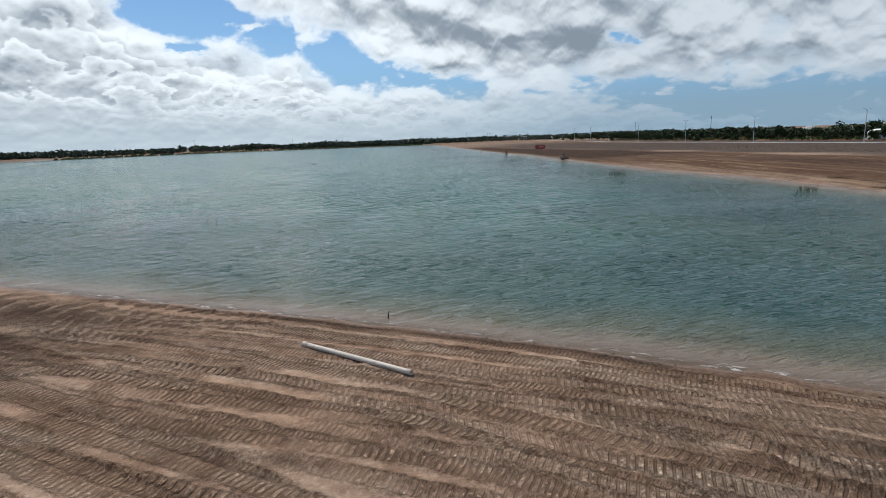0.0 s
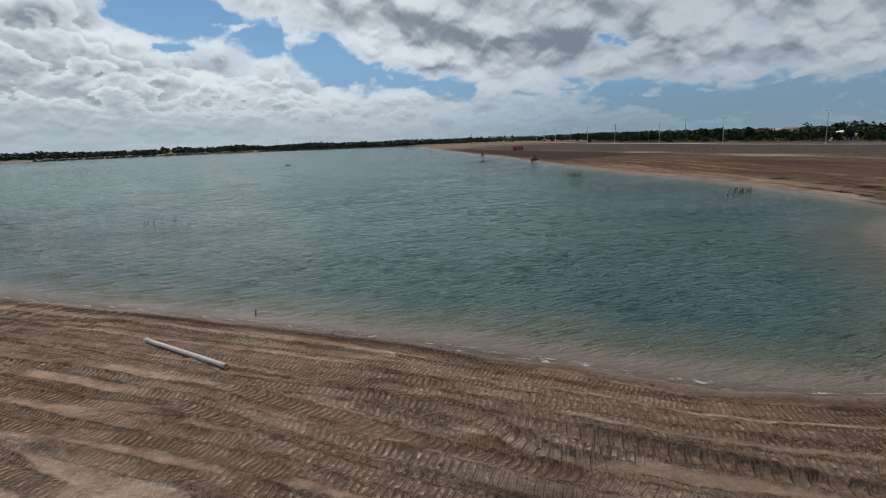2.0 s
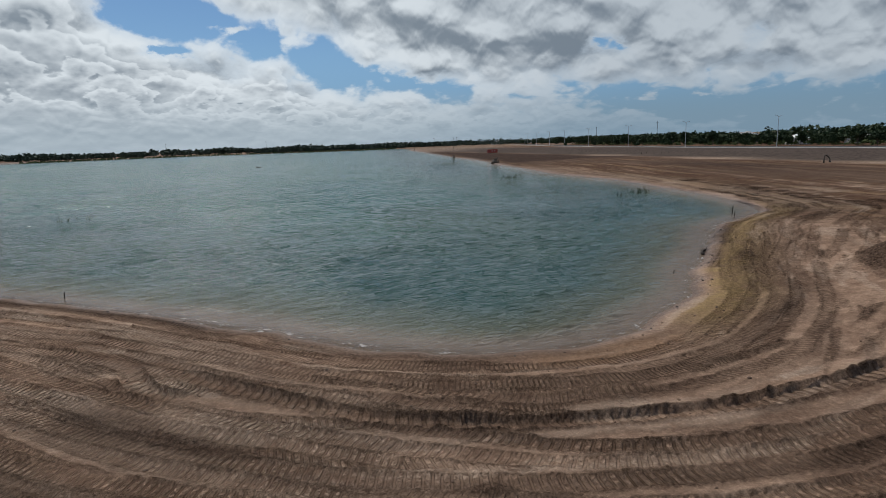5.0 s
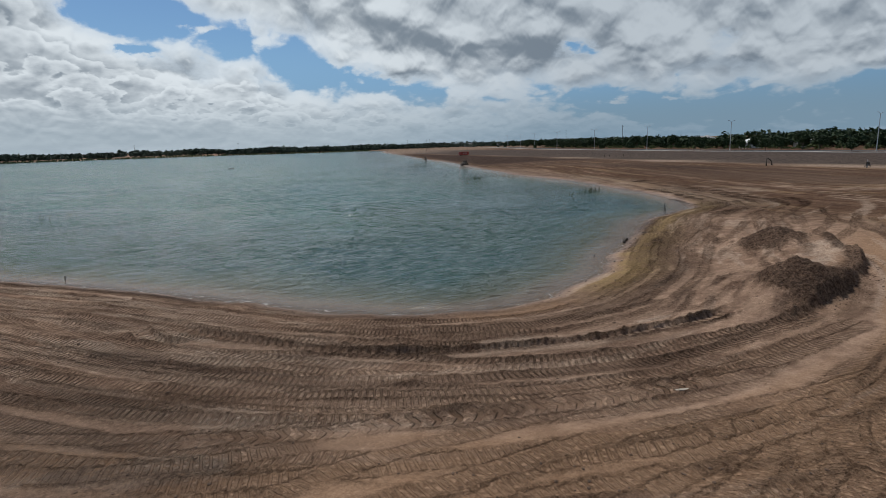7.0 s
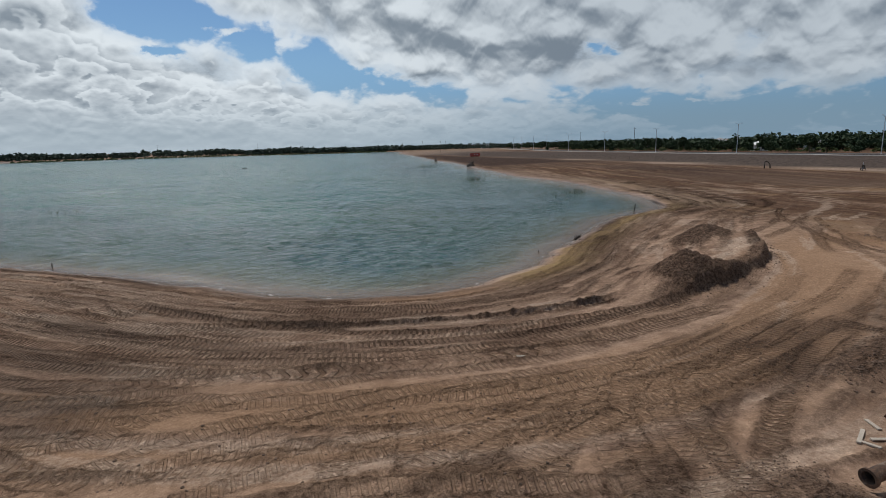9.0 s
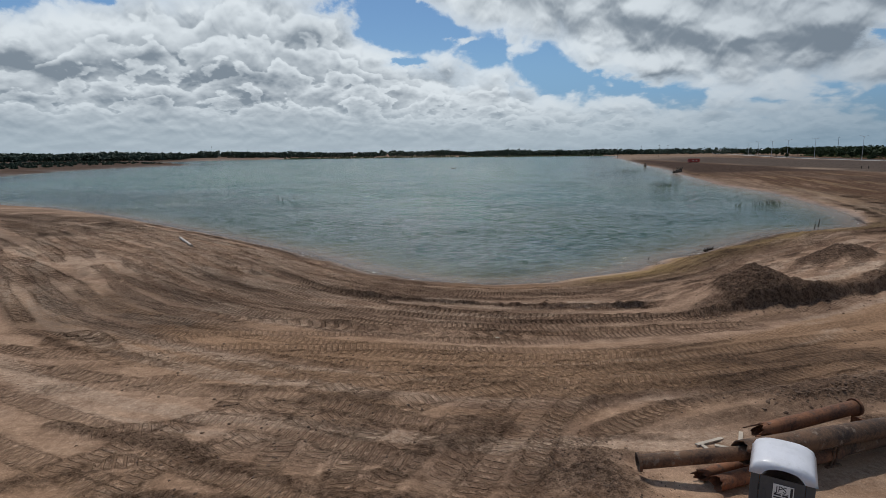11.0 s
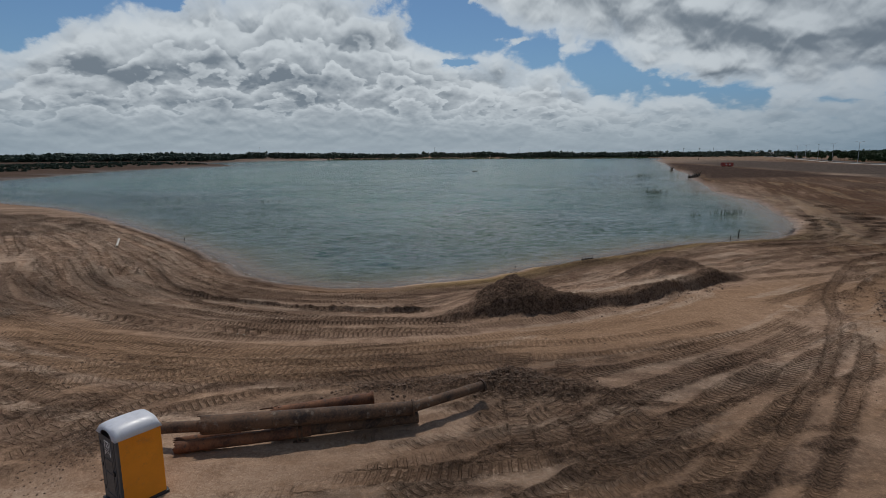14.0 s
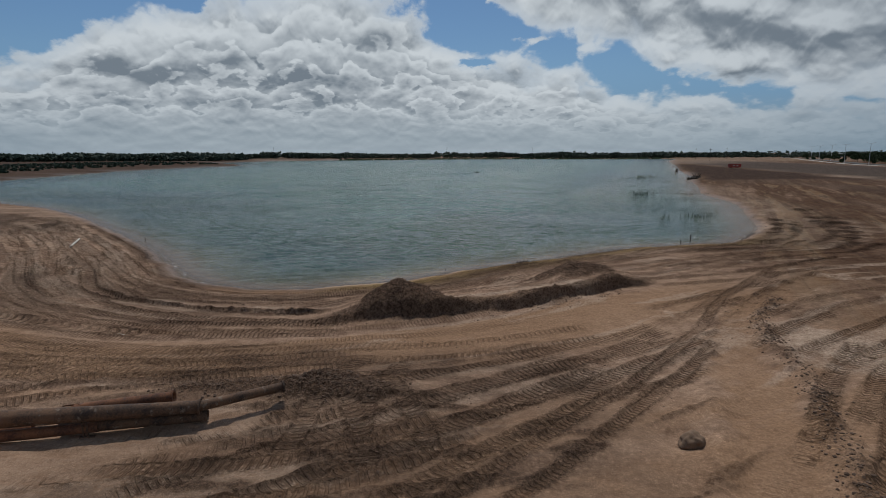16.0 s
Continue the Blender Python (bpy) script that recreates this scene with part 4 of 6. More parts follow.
masks["pale"] = np.clip(masks["pale"] * NEAR + np.exp(-((GX - FOOT) / 2.2) ** 2) * 0.8 * smoothstep(20, 60, GY) * smoothstep(330, 250, GY) + smoothstep(420, 560, GY) * smoothstep(220, 260, GX) * 0.35, 0, 1)
masks["flat"] = smoothstep(70, 95, GX) * (1 - masks["grey"]) * smoothstep(0.5, 3, SD)
band_noise = fbm(GX / 9, GY / 70, 103, 3)
masks["damp"] = np.clip(masks["damp"] + smoothstep(-75, -40, GX - FOOT) * smoothstep(-6, -16, GX - FOOT) * smoothstep(110, 125, GX) * smoothstep(0.36, 0.6, band_noise) * 0.9, 0, 1)
masks["pale"] = np.clip(masks["pale"] + smoothstep(0.8, 3, SD) * smoothstep(14, 5, SD) * smoothstep(84, 95, GX) * smoothstep(190, 150, GY) * 0.28, 0, 1)
masks["muck"] = smoothstep(-8, 8, GY - MUCK_EDGE) * smoothstep(2, 6, SD) * smoothstep(1, -4, GX - FOOT) * smoothstep(90, 110, GX) * smoothstep(560, 430, GY)
masks["muck"] = np.clip(masks["muck"] + 0.85 * np.exp(-(((GX - FOOT + 28) / 11) ** 2 + ((GY - 112) / 34) ** 2)), 0, 1)
masks["muck"] = np.clip(masks["muck"] + smoothstep(-95, -150, GX) * smoothstep(-30, -5, SD) * smoothstep(900, 700, GY) * 0.95, 0, 1)
masks["sand"] = np.clip(smooth_sand + 0.45 * haul + 0.8 * blade, 0, 1)
masks["gold"] = smoothstep(0.6, 1.6, SD) * smoothstep(6.5, 2.5, SD) * smoothstep(40, 47, GX) * smoothstep(100, 84, GX) * smoothstep(4, 9, GY) * smoothstep(60, 46, GY)
masks["damp"] = np.clip(masks["damp"] + smoothstep(165, 215, GY) * smoothstep(3, 12, SD) * smoothstep(1, -5, GX - FOOT) * smoothstep(90, 110, GX) * 0.9 + smoothstep(-150, -200, GX) * 0.8, 0, 1)

dry = smoothstep(30, 18, GX) * smoothstep(-6, 2, GY) * smoothstep(1.5, 4, SD)
masks["damp"] *= 1 - 0.8 * dry
masks["pale"] = np.clip(masks["pale"] + dry * 0.5 * smoothstep(0.34, 0.58, zoned(ZONE, RUN_AT / 7, SD / 0.9, 139, 4)), 0, 1)
churned = smoothstep(39, 45, GX) * smoothstep(66, 60, GX) * smoothstep(-6, -9.5, GY) * smoothstep(-30, -24, GY) * (1 - smooth_sand) * (1 - blade)
masks["damp"] = np.clip(masks["damp"] + churned * (0.34 + 0.45 * smoothstep(0.38, 0.62, zoned(ZONE, GX / 2.2, GY / 1.1, 131, 4))), 0, 1)
beach = smoothstep(10, 18, GX) * smoothstep(58, 48, GX) * smoothstep(-6, -3, GY) * smoothstep(3, 6, SD)
masks["damp"] = np.clip(masks["damp"] + beach * (0.08 + 0.4 * smoothstep(0.36, 0.62, zoned(ZONE, RUN_AT / 6, SD / 1.2, 137, 4))), 0, 1)
low_ground = np.clip(smoothstep(24, 14, GX) * smoothstep(14, 9, GY) * smoothstep(-9, -4, GY) + smoothstep(-6, -12, GX), 0, 1) * smoothstep(2, 5, SD)
masks["damp"] = np.clip(masks["damp"] + low_ground * (0.15 + 0.5 * smoothstep(0.36, 0.60, zoned(ZONE, RUN_AT / 6, SD / 1.3, 143, 4))), 0, 1)
masks["damp"] = np.clip(masks["damp"] + 0.15 * smooth_sand * smoothstep(41, 44, GX), 0, 1)
yard = smoothstep(38, 33, GX) * smoothstep(-7.5, -9.5, GY)
relief *= 1 - 0.7 * yard
masks["damp"] *= 1 - 0.7 * yard * (1 - np.clip(clumps * 1.5, 0, 1))
masks["tread"] *= 1 - 0.35 * yard
grain = (chunks - 0.5) * (0.075 + 0.14 * masks["clod"])
top = land + (relief + grain) * NEAR * on_land + (spoil + heap) * smoothstep(0.5, 2, SD)
top = np.where(SD > 0.05, np.maximum(top, 0.02), top)


def sheet(name, xs, ys, z, attributes, mat):
    """One surface over a net of lines, with values stored at its points."""
    nx, ny = len(xs), len(ys)
    x, y = np.meshgrid(xs, ys)
    mesh = bpy.data.meshes.new(name)
    mesh.vertices.add(nx * ny)
    mesh.vertices.foreach_set("co", np.stack((x, y, z), -1).astype(np.float32).ravel())
    i = (np.arange(nx - 1)[None, :] + np.arange(ny - 1)[:, None] * nx).ravel()
    quads = np.stack((i, i + 1, i + nx + 1, i + nx), 1).astype(np.int32)
    mesh.loops.add(quads.size)
    mesh.loops.foreach_set("vertex_index", quads.ravel())
    mesh.polygons.add(len(quads))
    mesh.polygons.foreach_set("loop_start", np.arange(0, quads.size, 4, dtype=np.int32))
    mesh.update(calc_edges=True)
    mesh.polygons.foreach_set("use_smooth", np.ones(len(quads), bool))
    for key, values in attributes.items():
        mesh.attributes.new(key, "FLOAT", "POINT").data.foreach_set("value", values.astype(np.float32).ravel())
    mesh.materials.append(mat)
    return new(name, mesh)


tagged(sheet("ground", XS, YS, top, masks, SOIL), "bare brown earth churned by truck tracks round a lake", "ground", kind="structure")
WX = graded(-20, 106, 0.30, -420, 420, 1.05)
WY = graded(8, 84, 0.28, -30, 1120, 1.05)
wx, wy = np.meshgrid(WX, WY)
wsd, wrun = between(CX, CY, csd, WX, WY), between(CX, CY, crun, WX, WY)
depth = np.clip(-base_height(wx, wy, wsd), 0, 5) * (0.75 + 0.5 * fbm(wrun / 7, wsd * 0, 99, 3))
swell = np.zeros(wx.shape)
waves = random.Random(9)
for k in range(26):
    length = 1.1 * 1.07 ** (k % 13) * waves.uniform(0.9, 1.1)
    heading = radians(-80) + waves.gauss(0, 0.36)
    swell += 0.0015 * length * np.sin(2 * math.pi * (wx * math.cos(heading) + wy * math.sin(heading)) / length + waves.uniform(0, 6.28))
gust = 0.5 + 1.0 * fbm(wx / 9, wy / 9, 5, 3)
step_x, step_y = np.gradient(WX)[None, :], np.gradient(WY)[:, None]
swell *= smoothstep(84, 36, wy) * gust * smoothstep(0.0, 0.7, depth) * smoothstep(0.9, 0.31, np.maximum(step_x, step_y))
swell = swell + np.abs(swell) * 0.6 - 0.02
tagged(sheet("water", WX, WY, swell, {"depth": depth, "run": wrun, "off": wsd}, WATER), "rippled green-grey lake water, sandy and pale at the edge", "lake", kind="structure")


def ground_at(x, y):
    """The height of the ground sheet at a place."""
    i = int(np.clip(np.searchsorted(XS, x) - 1, 0, len(XS) - 2))
    j = int(np.clip(np.searchsorted(YS, y) - 1, 0, len(YS) - 2))
    u, v = (x - XS[i]) / (XS[i + 1] - XS[i]), (y - YS[j]) / (YS[j + 1] - YS[j])
    return float((top[j, i] * (1 - u) + top[j, i + 1] * u) * (1 - v) + (top[j + 1, i] * (1 - u) + top[j + 1, i + 1] * u) * v)


# ---- things on the near ground ----
def tube_mesh(length, radius, wall, sides=28, rings=14, wobble=0.02, torn=0.0, seed=0, taper=1.0):
    """A hollow pipe along x from 0 to length; torn: how far its start is ripped open."""
    rnd = random.Random(seed)
    bm = bmesh.new()
    shift = rnd.uniform(0, 50)
    grids = []
    for r, back in ((radius, 1.0), (radius - wall, 0.985)):
        grid = []
        for i in range(rings + 1):
            ring = []
            for j in range(sides):
                a = 2 * math.pi * j / sides
                x = length * i / rings
                if torn and i <= 2:
                    x += torn * (0.5 + 0.5 * noise.noise((math.cos(a) * 2.2 + shift, math.sin(a) * 2.2, i * 0.3))) * (1 - i / 3)
                k = (1 + wobble * noise.noise((x * 1.3 + shift, math.cos(a) * 1.5, math.sin(a) * 1.5))) * (1 + (taper - 1) * i / rings)
                ring.append(bm.verts.new((x, math.cos(a) * r * k, math.sin(a) * r * k)))
            grid.append(ring)
        grids.append(grid)
    for g, (grid, flip) in enumerate(zip(grids, (False, True))):
        for i in range(rings):
            for j in range(sides):
                k = (j + 1) % sides
                quad = (grid[i][j], grid[i][k], grid[i + 1][k], grid[i + 1][j])
                bm.faces.new(quad if flip else quad[::-1])
    for i, flip in ((0, False), (rings, True)):
        for j in range(sides):
            k = (j + 1) % sides
            quad = (grids[0][i][j], grids[0][i][k], grids[1][i][k], grids[1][i][j])
            bm.faces.new(quad if not flip else quad[::-1])
    return bm


def ring_mesh(x0, x1, inner, outer, sides=28):
    bm = bmesh.new()
    rows = []
    for x, r in ((x0, inner), (x0, outer), (x1, outer), (x1, inner)):
        rows.append([bm.verts.new((x, math.cos(2 * math.pi * j / sides) * r, math.sin(2 * math.pi * j / sides) * r)) for j in range(sides)])
    for i in range(4):
        a, b = rows[i], rows[(i + 1) % 4]
        for j in range(sides):
            k = (j + 1) % sides
            bm.faces.new((a[j], a[k], b[k], b[j]))
    return bm


def along(a, b):
    """A pose at a whose x axis points to b, and the distance."""
    a, b = Vector(a), Vector(b)
    return Matrix.Translation(a) @ (b - a).to_track_quat("X", "Z").to_matrix().to_4x4(), (b - a).length


def pipe_thing(name, a, b, radius, wall, mat, label, category="pipe", torn=0.0, flanges=(), wobble=0.02, seed=0, group="", taper=1.0):
    m, length = along(a, b)
    thing = empty(name, m, label, category, group)
    part("barrel", tube_mesh(length, radius, wall, torn=torn, wobble=wobble, seed=seed, taper=taper), mat, thing, smooth=True)
    for x in flanges:
        at = x if x >= 0 else length + x
        part("flange", ring_mesh(at - 0.035, at + 0.035, radius * 0.9 * taper, radius * taper + 0.06), mat, thing)
    return thing


PIPES = "discarded dredge pipes"
pipe_thing("steel_pipe", (37.59, -18.78, 2.25), (40.53, -18.98, 2.61), 0.19, 0.02, RUST, "long thin rusted brown steel pipe with a flanged open end", flanges=(0.03,), seed=1, group=PIPES)
pipe_thing("float_pipe", (39.93, -19.13, 2.64), (47.03, -17.08, 2.51), 0.32, 0.03, RUST, "wide rusted steel dredge pipe with scale and dents", flanges=(-0.04,), wobble=0.07, torn=0.5, taper=0.74, seed=2, group=PIPES)
pipe_thing("steel_pipe", (46.73, -17.18, 2.49), (49.48, -15.13, 2.57), 0.185, 0.02, RUST, "thin rusted brown steel pipe resting in a dug heap", flanges=(-0.03,), seed=3, group=PIPES)
pipe_thing("steel_pipe", (41.13, -17.28, 2.11), (45.38, -16.13, 2.41), 0.215, 0.025, RUST_RED, "reddish rusted pipe ripped open at one end", torn=1.5, seed=4, flanges=(-0.04,), group=PIPES)
pipe_thing("steel_pipe", (39.28, -19.43, 1.99), (43.53, -17.98, 2.01), 0.20, 0.02, RUST_RED, "thin rusted pipe lying on pale sand", seed=5, torn=0.25, group=PIPES)
pipe_thing("steel_pipe", (42.23, -18.28, 2.01), (47.13, -16.83, 2.05), 0.22, 0.02, RUST, "dark rusted pipe under a wider one", seed=6, group=PIPES)
pipe_thing("steel_pipe", (38.83, -19.03, 1.91), (41.13, -18.28, 1.97), 0.16, 0.02, RUST_RED, "short broken rusted pipe with a jagged end", seed=7, torn=0.8, group=PIPES)


def bracket():
    bm = bmesh.new()
    add_box(bm, (-0.09, -0.03, 0.0), (-0.03, 0.03, 0.62), 0.01)
    add_box(bm, (0.05, -0.03, 0.0), (0.11, 0.03, 0.58), 0.01)
    add_box(bm, (-0.22, -0.05, -0.03), (0.3, 0.05, 0.03), 0.01)
    ob = part("support_bracket", bm, RUST)
    ob.matrix_world = pose(43.2, -18.25, ground_at(43.2, -18.25) + 0.02, 6, 0, 15)
    tagged(ob, "rusted steel bracket holding up a pipe", "bracket")
    bm = bmesh.new()
    add_box(bm, (-0.3, -0.2, 0), (0.3, 0.2, 0.03), 0.008)
    add_box(bm, (-0.03, -0.2, 0.03), (0.03, 0.2, 0.42), 0.008)
    ob = part("steel_plate", bm, RUST_RED)
    ob.matrix_world = pose(45.2, -16.5, ground_at(45.2, -16.5), 0, 0, 20)
    tagged(ob, "bent rusted steel plate beside the torn pipe", "scrap")


bracket()


def plank(x, y, length, turn, label, mat, lean=3.0, height=0.05):
    bm = box((-length / 2, -0.06, 0), (length / 2, 0.06, height), 0.008)
    ob = part("wood_scrap", bm, mat)
    ob.matrix_world = pose(x, y, ground_at(x, y) + 0.015, 2, lean, turn)
    tagged(ob, label, "wood scrap", "scraps of wood")


PALE_WOOD = plain("bleached_wood", (0.46, 0.39, 0.31), 0.85, vary=0.2)
for x, y, l, r in ((40.4, -17.0, 1.1, 25), (40.8, -17.4, 0.8, -20), (41.5, -16.7, 0.7, 60), (40.1, -17.4, 0.6, 100), (42.2, -17.2, 0.5, 35)):
    plank(x, y, l, r, "bleached splintered stick lying by the torn pipe", PALE_WOOD)
plank(35.49, -5.83, 0.6, -12, "short bleached board lying on the haul road", PALE_WOOD)


def toilet():
    w, d, h = 1.12, 1.20, 2.12
    gz = ground_at(39.53, -21.63)
    thing = empty("portable_toilet", pose(39.53, -21.63, gz - 0.02, 0, 0, -32.5), "orange portable toilet with a charcoal door and white domed roof", "portable toilet")
    skid = box((-w / 2 - 0.05, -d / 2 - 0.06, 0), (w / 2 + 0.05, d / 2 + 0.06, 0.10), 0.02)
    for x in (-w / 2 + 0.1, w / 2 - 0.2):
        add_box(skid, (x, -d / 2 - 0.1, 0.0), (x + 0.1, d / 2 + 0.1, 0.07), 0.01)
    part("skid_base", skid, BLACK, thing, "black plastic skid base")
    t = 0.03

    def side_panel(x, sign):
        bm = box((min(x, x - sign * t), -d / 2 + 0.06, 0.10), (max(x, x - sign * t), d / 2 - 0.06, h), 0.006)
        lo, hi = (x, x + 0.005) if sign > 0 else (x - 0.005, x)
        wall = part("side_wall", bm, ORANGE, thing, "smooth orange plastic wall")
        for k in range(6):
            z0 = h - 0.34 + k * 0.045
            part("louver", box((lo, -d / 2 + 0.2, z0), (hi, d / 2 - 0.2, z0 + 0.018), 0.002), ORANGE, wall)
        return wall

    side_panel(w / 2, 1)
    side_panel(-w / 2, -1)
    part("back_wall", box((-w / 2 + 0.06, d / 2 - t, 0.10), (w / 2 - 0.06, d / 2, h), 0.006), ORANGE, thing, "smooth orange plastic wall")
    for x in (-w / 2, w / 2 - 0.07):
        for y in (-d / 2, d / 2 - 0.07):
            part("corner_post", box((x, y, 0.08), (x + 0.07, y + 0.07, h), 0.015), CHARCOAL if y < 0 else ORANGE, thing)

    # the front: frame, arched head and door
    part("door_frame", add_box(box((-w / 2 + 0.06, -d / 2, 0.10), (-w / 2 + 0.16, -d / 2 + t, h), 0.008), (w / 2 - 0.16, -d / 2, 0.10), (w / 2 - 0.06, -d / 2 + t, h), 0.008), CHARCOAL, thing)
    bm = bmesh.new()
    prof = [(-w / 2 + 0.02, h - 0.02)]
    for k in range(13):
        a = math.pi * (1 - k / 12)
        prof.append((math.cos(a) * 0.33, h + 0.02 + math.sin(a) ** 0.8 * 0.17))
    prof.append((w / 2 - 0.02, h - 0.02))
    rows = [[bm.verts.new((x, y, z)) for x, z in prof] for y in (-d / 2 + 0.004, -d / 2 + 0.045)]
    bm.faces.new(rows[0])
    bm.faces.new(rows[1][::-1])
    for i in range(len(prof)):
        j = (i + 1) % len(prof)
        bm.faces.new((rows[0][j], rows[0][i], rows[1][i], rows[1][j]))
    part("arched_head", bm, CHARCOAL, thing)
    door_bm = box((-w / 2 + 0.165, -d / 2 - 0.012, 0.16), (w / 2 - 0.165, -d / 2 + 0.02, h - 0.02), 0.012)
    for x0, x1, z0, z1 in ((-0.33, 0.33, 0.26, 0.36), (-0.33, -0.27, 0.40, 1.80), (0.27, 0.33, 0.40, 0.95), (0.27, 0.33, 1.2, 1.80), (-0.24, 0.24, 0.42, 1.02), (-0.24, 0.24, 1.10, 1.42)):
        add_box(door_bm, (x0, -d / 2 - 0.024, z0), (x1, -d / 2 - 0.010, z1), 0.005)
    door = part("door", door_bm, CHARCOAL, thing, "charcoal moulded plastic door")
    part("latch", box((0.25, -d / 2 - 0.05, 1.02), (0.35, -d / 2 - 0.010, 1.16), 0.01), BLACK, door)
    for z in (0.4, 1.1, 1.75):
        part("hinge", rod((-w / 2 + 0.16, -d / 2 - 0.015, z), (-w / 2 + 0.16, -d / 2 - 0.015, z + 0.12), 0.014), BLACK, door)

    # the sticker on the door
    y = -d / 2 - 0.027
    sticker = part("sticker", box((-0.25, y, 1.46), (0.25, y + 0.006, 1.98), 0.002), STICKER, door, "white sticker with dark lettering and bars")

    def bars(rows_):
        bm = bmesh.new()
        for x0, x1, z0, z1 in rows_:
            add_box(bm, (x0, y - 0.004, z0), (x1, y - 0.001, z1))
        return bm

    part("print", bars(((-0.22, 0.13, 1.755, 1.765), (-0.22, -0.04, 1.69, 1.735), (-0.01, 0.13, 1.69, 1.735), (-0.22, 0.14, 1.62, 1.66), (-0.18, 0.12, 1.565, 1.59),
                        (0.165, 0.225, 1.58, 1.96), (-0.17, 0.17, 1.47, 1.54))), INK, sticker)
    curve = bpy.data.curves.new("lettering", "FONT")
    curve.body, curve.size, curve.extrude, curve.align_x = "JPS", 0.22, 0.002, "CENTER"
    writing = new("lettering", curve)
    writing.data.materials.append(INK)
    bpy.context.view_layer.update()
    flat = bpy.data.meshes.new_from_object(writing.evaluated_get(bpy.context.evaluated_depsgraph_get()))
    bpy.data.objects.remove(writing)
    letters = new("lettering", flat)
    letters.parent = sticker
    sticker.matrix_basis = pose(0.03, 0, 1.76) @ Matrix.Diagonal((0.72, 1, 0.82, 1)) @ pose(0, 0, -1.72)
    letters.matrix_basis = pose(-0.05, y - 0.003, 1.79, 90, 0, 0)

    # the roof: a swelling dome over the walls with a raised cross rib
    bm = bmesh.new()
    nx, ny = 18, 18
    grid = []
    for j in range(ny + 1):
        row = []
        for i in range(nx + 1):
            u, v = i / nx * 2 - 1, j / ny * 2 - 1
            edge = min(1 - abs(u), 1 - abs(v))
            z = 0.05 + 0.26 * (1 - abs(u) ** 3.2) ** 0.75 * (1 - 0.35 * abs(v) ** 4)
            z = z if edge > 0 else -0.02
            if j == 0 and abs(u) * w / 2 < 0.33:
                z = 0.035 + (1 - (u * w / 0.66) ** 2) ** 0.4 * 0.17
            rib = 0.02 if (abs(u) < 0.06 and abs(v) < 0.6) or (abs(v) < 0.06 and abs(u) < 0.3) else 0
            row.append(bm.verts.new((u * (w / 2 + 0.035), v * (d / 2 + 0.04), h + z + rib)))
        grid.append(row)
    for j in range(ny):
        for i in range(nx):
            bm.faces.new((grid[j][i], grid[j][i + 1], grid[j + 1][i + 1], grid[j + 1][i]))
    rim = [grid[0][i] for i in range(nx + 1)] + [grid[j][nx] for j in range(1, ny + 1)] + [grid[ny][i] for i in range(nx - 1, -1, -1)] + [grid[j][0] for j in range(ny - 1, 0, -1)]
    low = [bm.verts.new((v.co.x * 0.96, v.co.y * 0.96, max(h - 0.03, v.co.z - 0.05))) if v.co.y < -d / 2 else bm.verts.new((v.co.x * 0.96, v.co.y * 0.96, h - 0.03)) for v in rim]
    for i in range(len(rim)):
        j = (i + 1) % len(rim)
        bm.faces.new((rim[j], rim[i], low[i], low[j]))
    bm.faces.new(low)
    part("roof", bm, ROOF_WHITE, thing, "translucent white domed roof", smooth=True)


toilet()

# the white plastic pipe on the beach
gA, gB = ground_at(2.68, 31.1), ground_at(6.62, 24.55)
m, length = along((2.68, 31.1, gA + 0.12), (6.72, 24.8, gB + 0.14))
pvc = empty("plastic_pipe", m, "dirty white plastic pipe lying on the churned beach", "pipe")
part("barrel", tube_mesh(length, 0.125, 0.012, rings=20, wobble=0.015, seed=11), PVC, pvc, smooth=True)
part("socket", tube_mesh(0.35, 0.146, 0.014, rings=3, wobble=0.0, seed=12), PVC, pvc, "belled socket end", smooth=True)


def rock_mesh(radius, seed, squash=0.75, level=3, rough=0.35):
    bm = bmesh.new()
    bmesh.ops.create_icosphere(bm, subdivisions=level, radius=radius)
    for v in bm.verts:
        q = v.co / radius
        k = 1 + rough * noise.noise(q * 1.3 + Vector((seed, seed * 2, 0))) + rough * 0.4 * noise.noise(q * 3.5 + Vector((seed, 0, seed)))
        v.co = Vector((q.x * k, q.y * k, q.z * k * squash)) * radius
    return bm


boulder = part("boulder", rock_mesh(0.45, 3.0, 0.72, 4), ROCK, smooth=True)
boulder.matrix_world = pose(64.95, -16.7, ground_at(64.95, -16.7) + 0.18, 0, 0, 30) @ Matrix.Diagonal((1.15, 0.8, 0.95, 1))
tagged(boulder, "rough tan boulder sunk in a scooped hollow", "boulder")


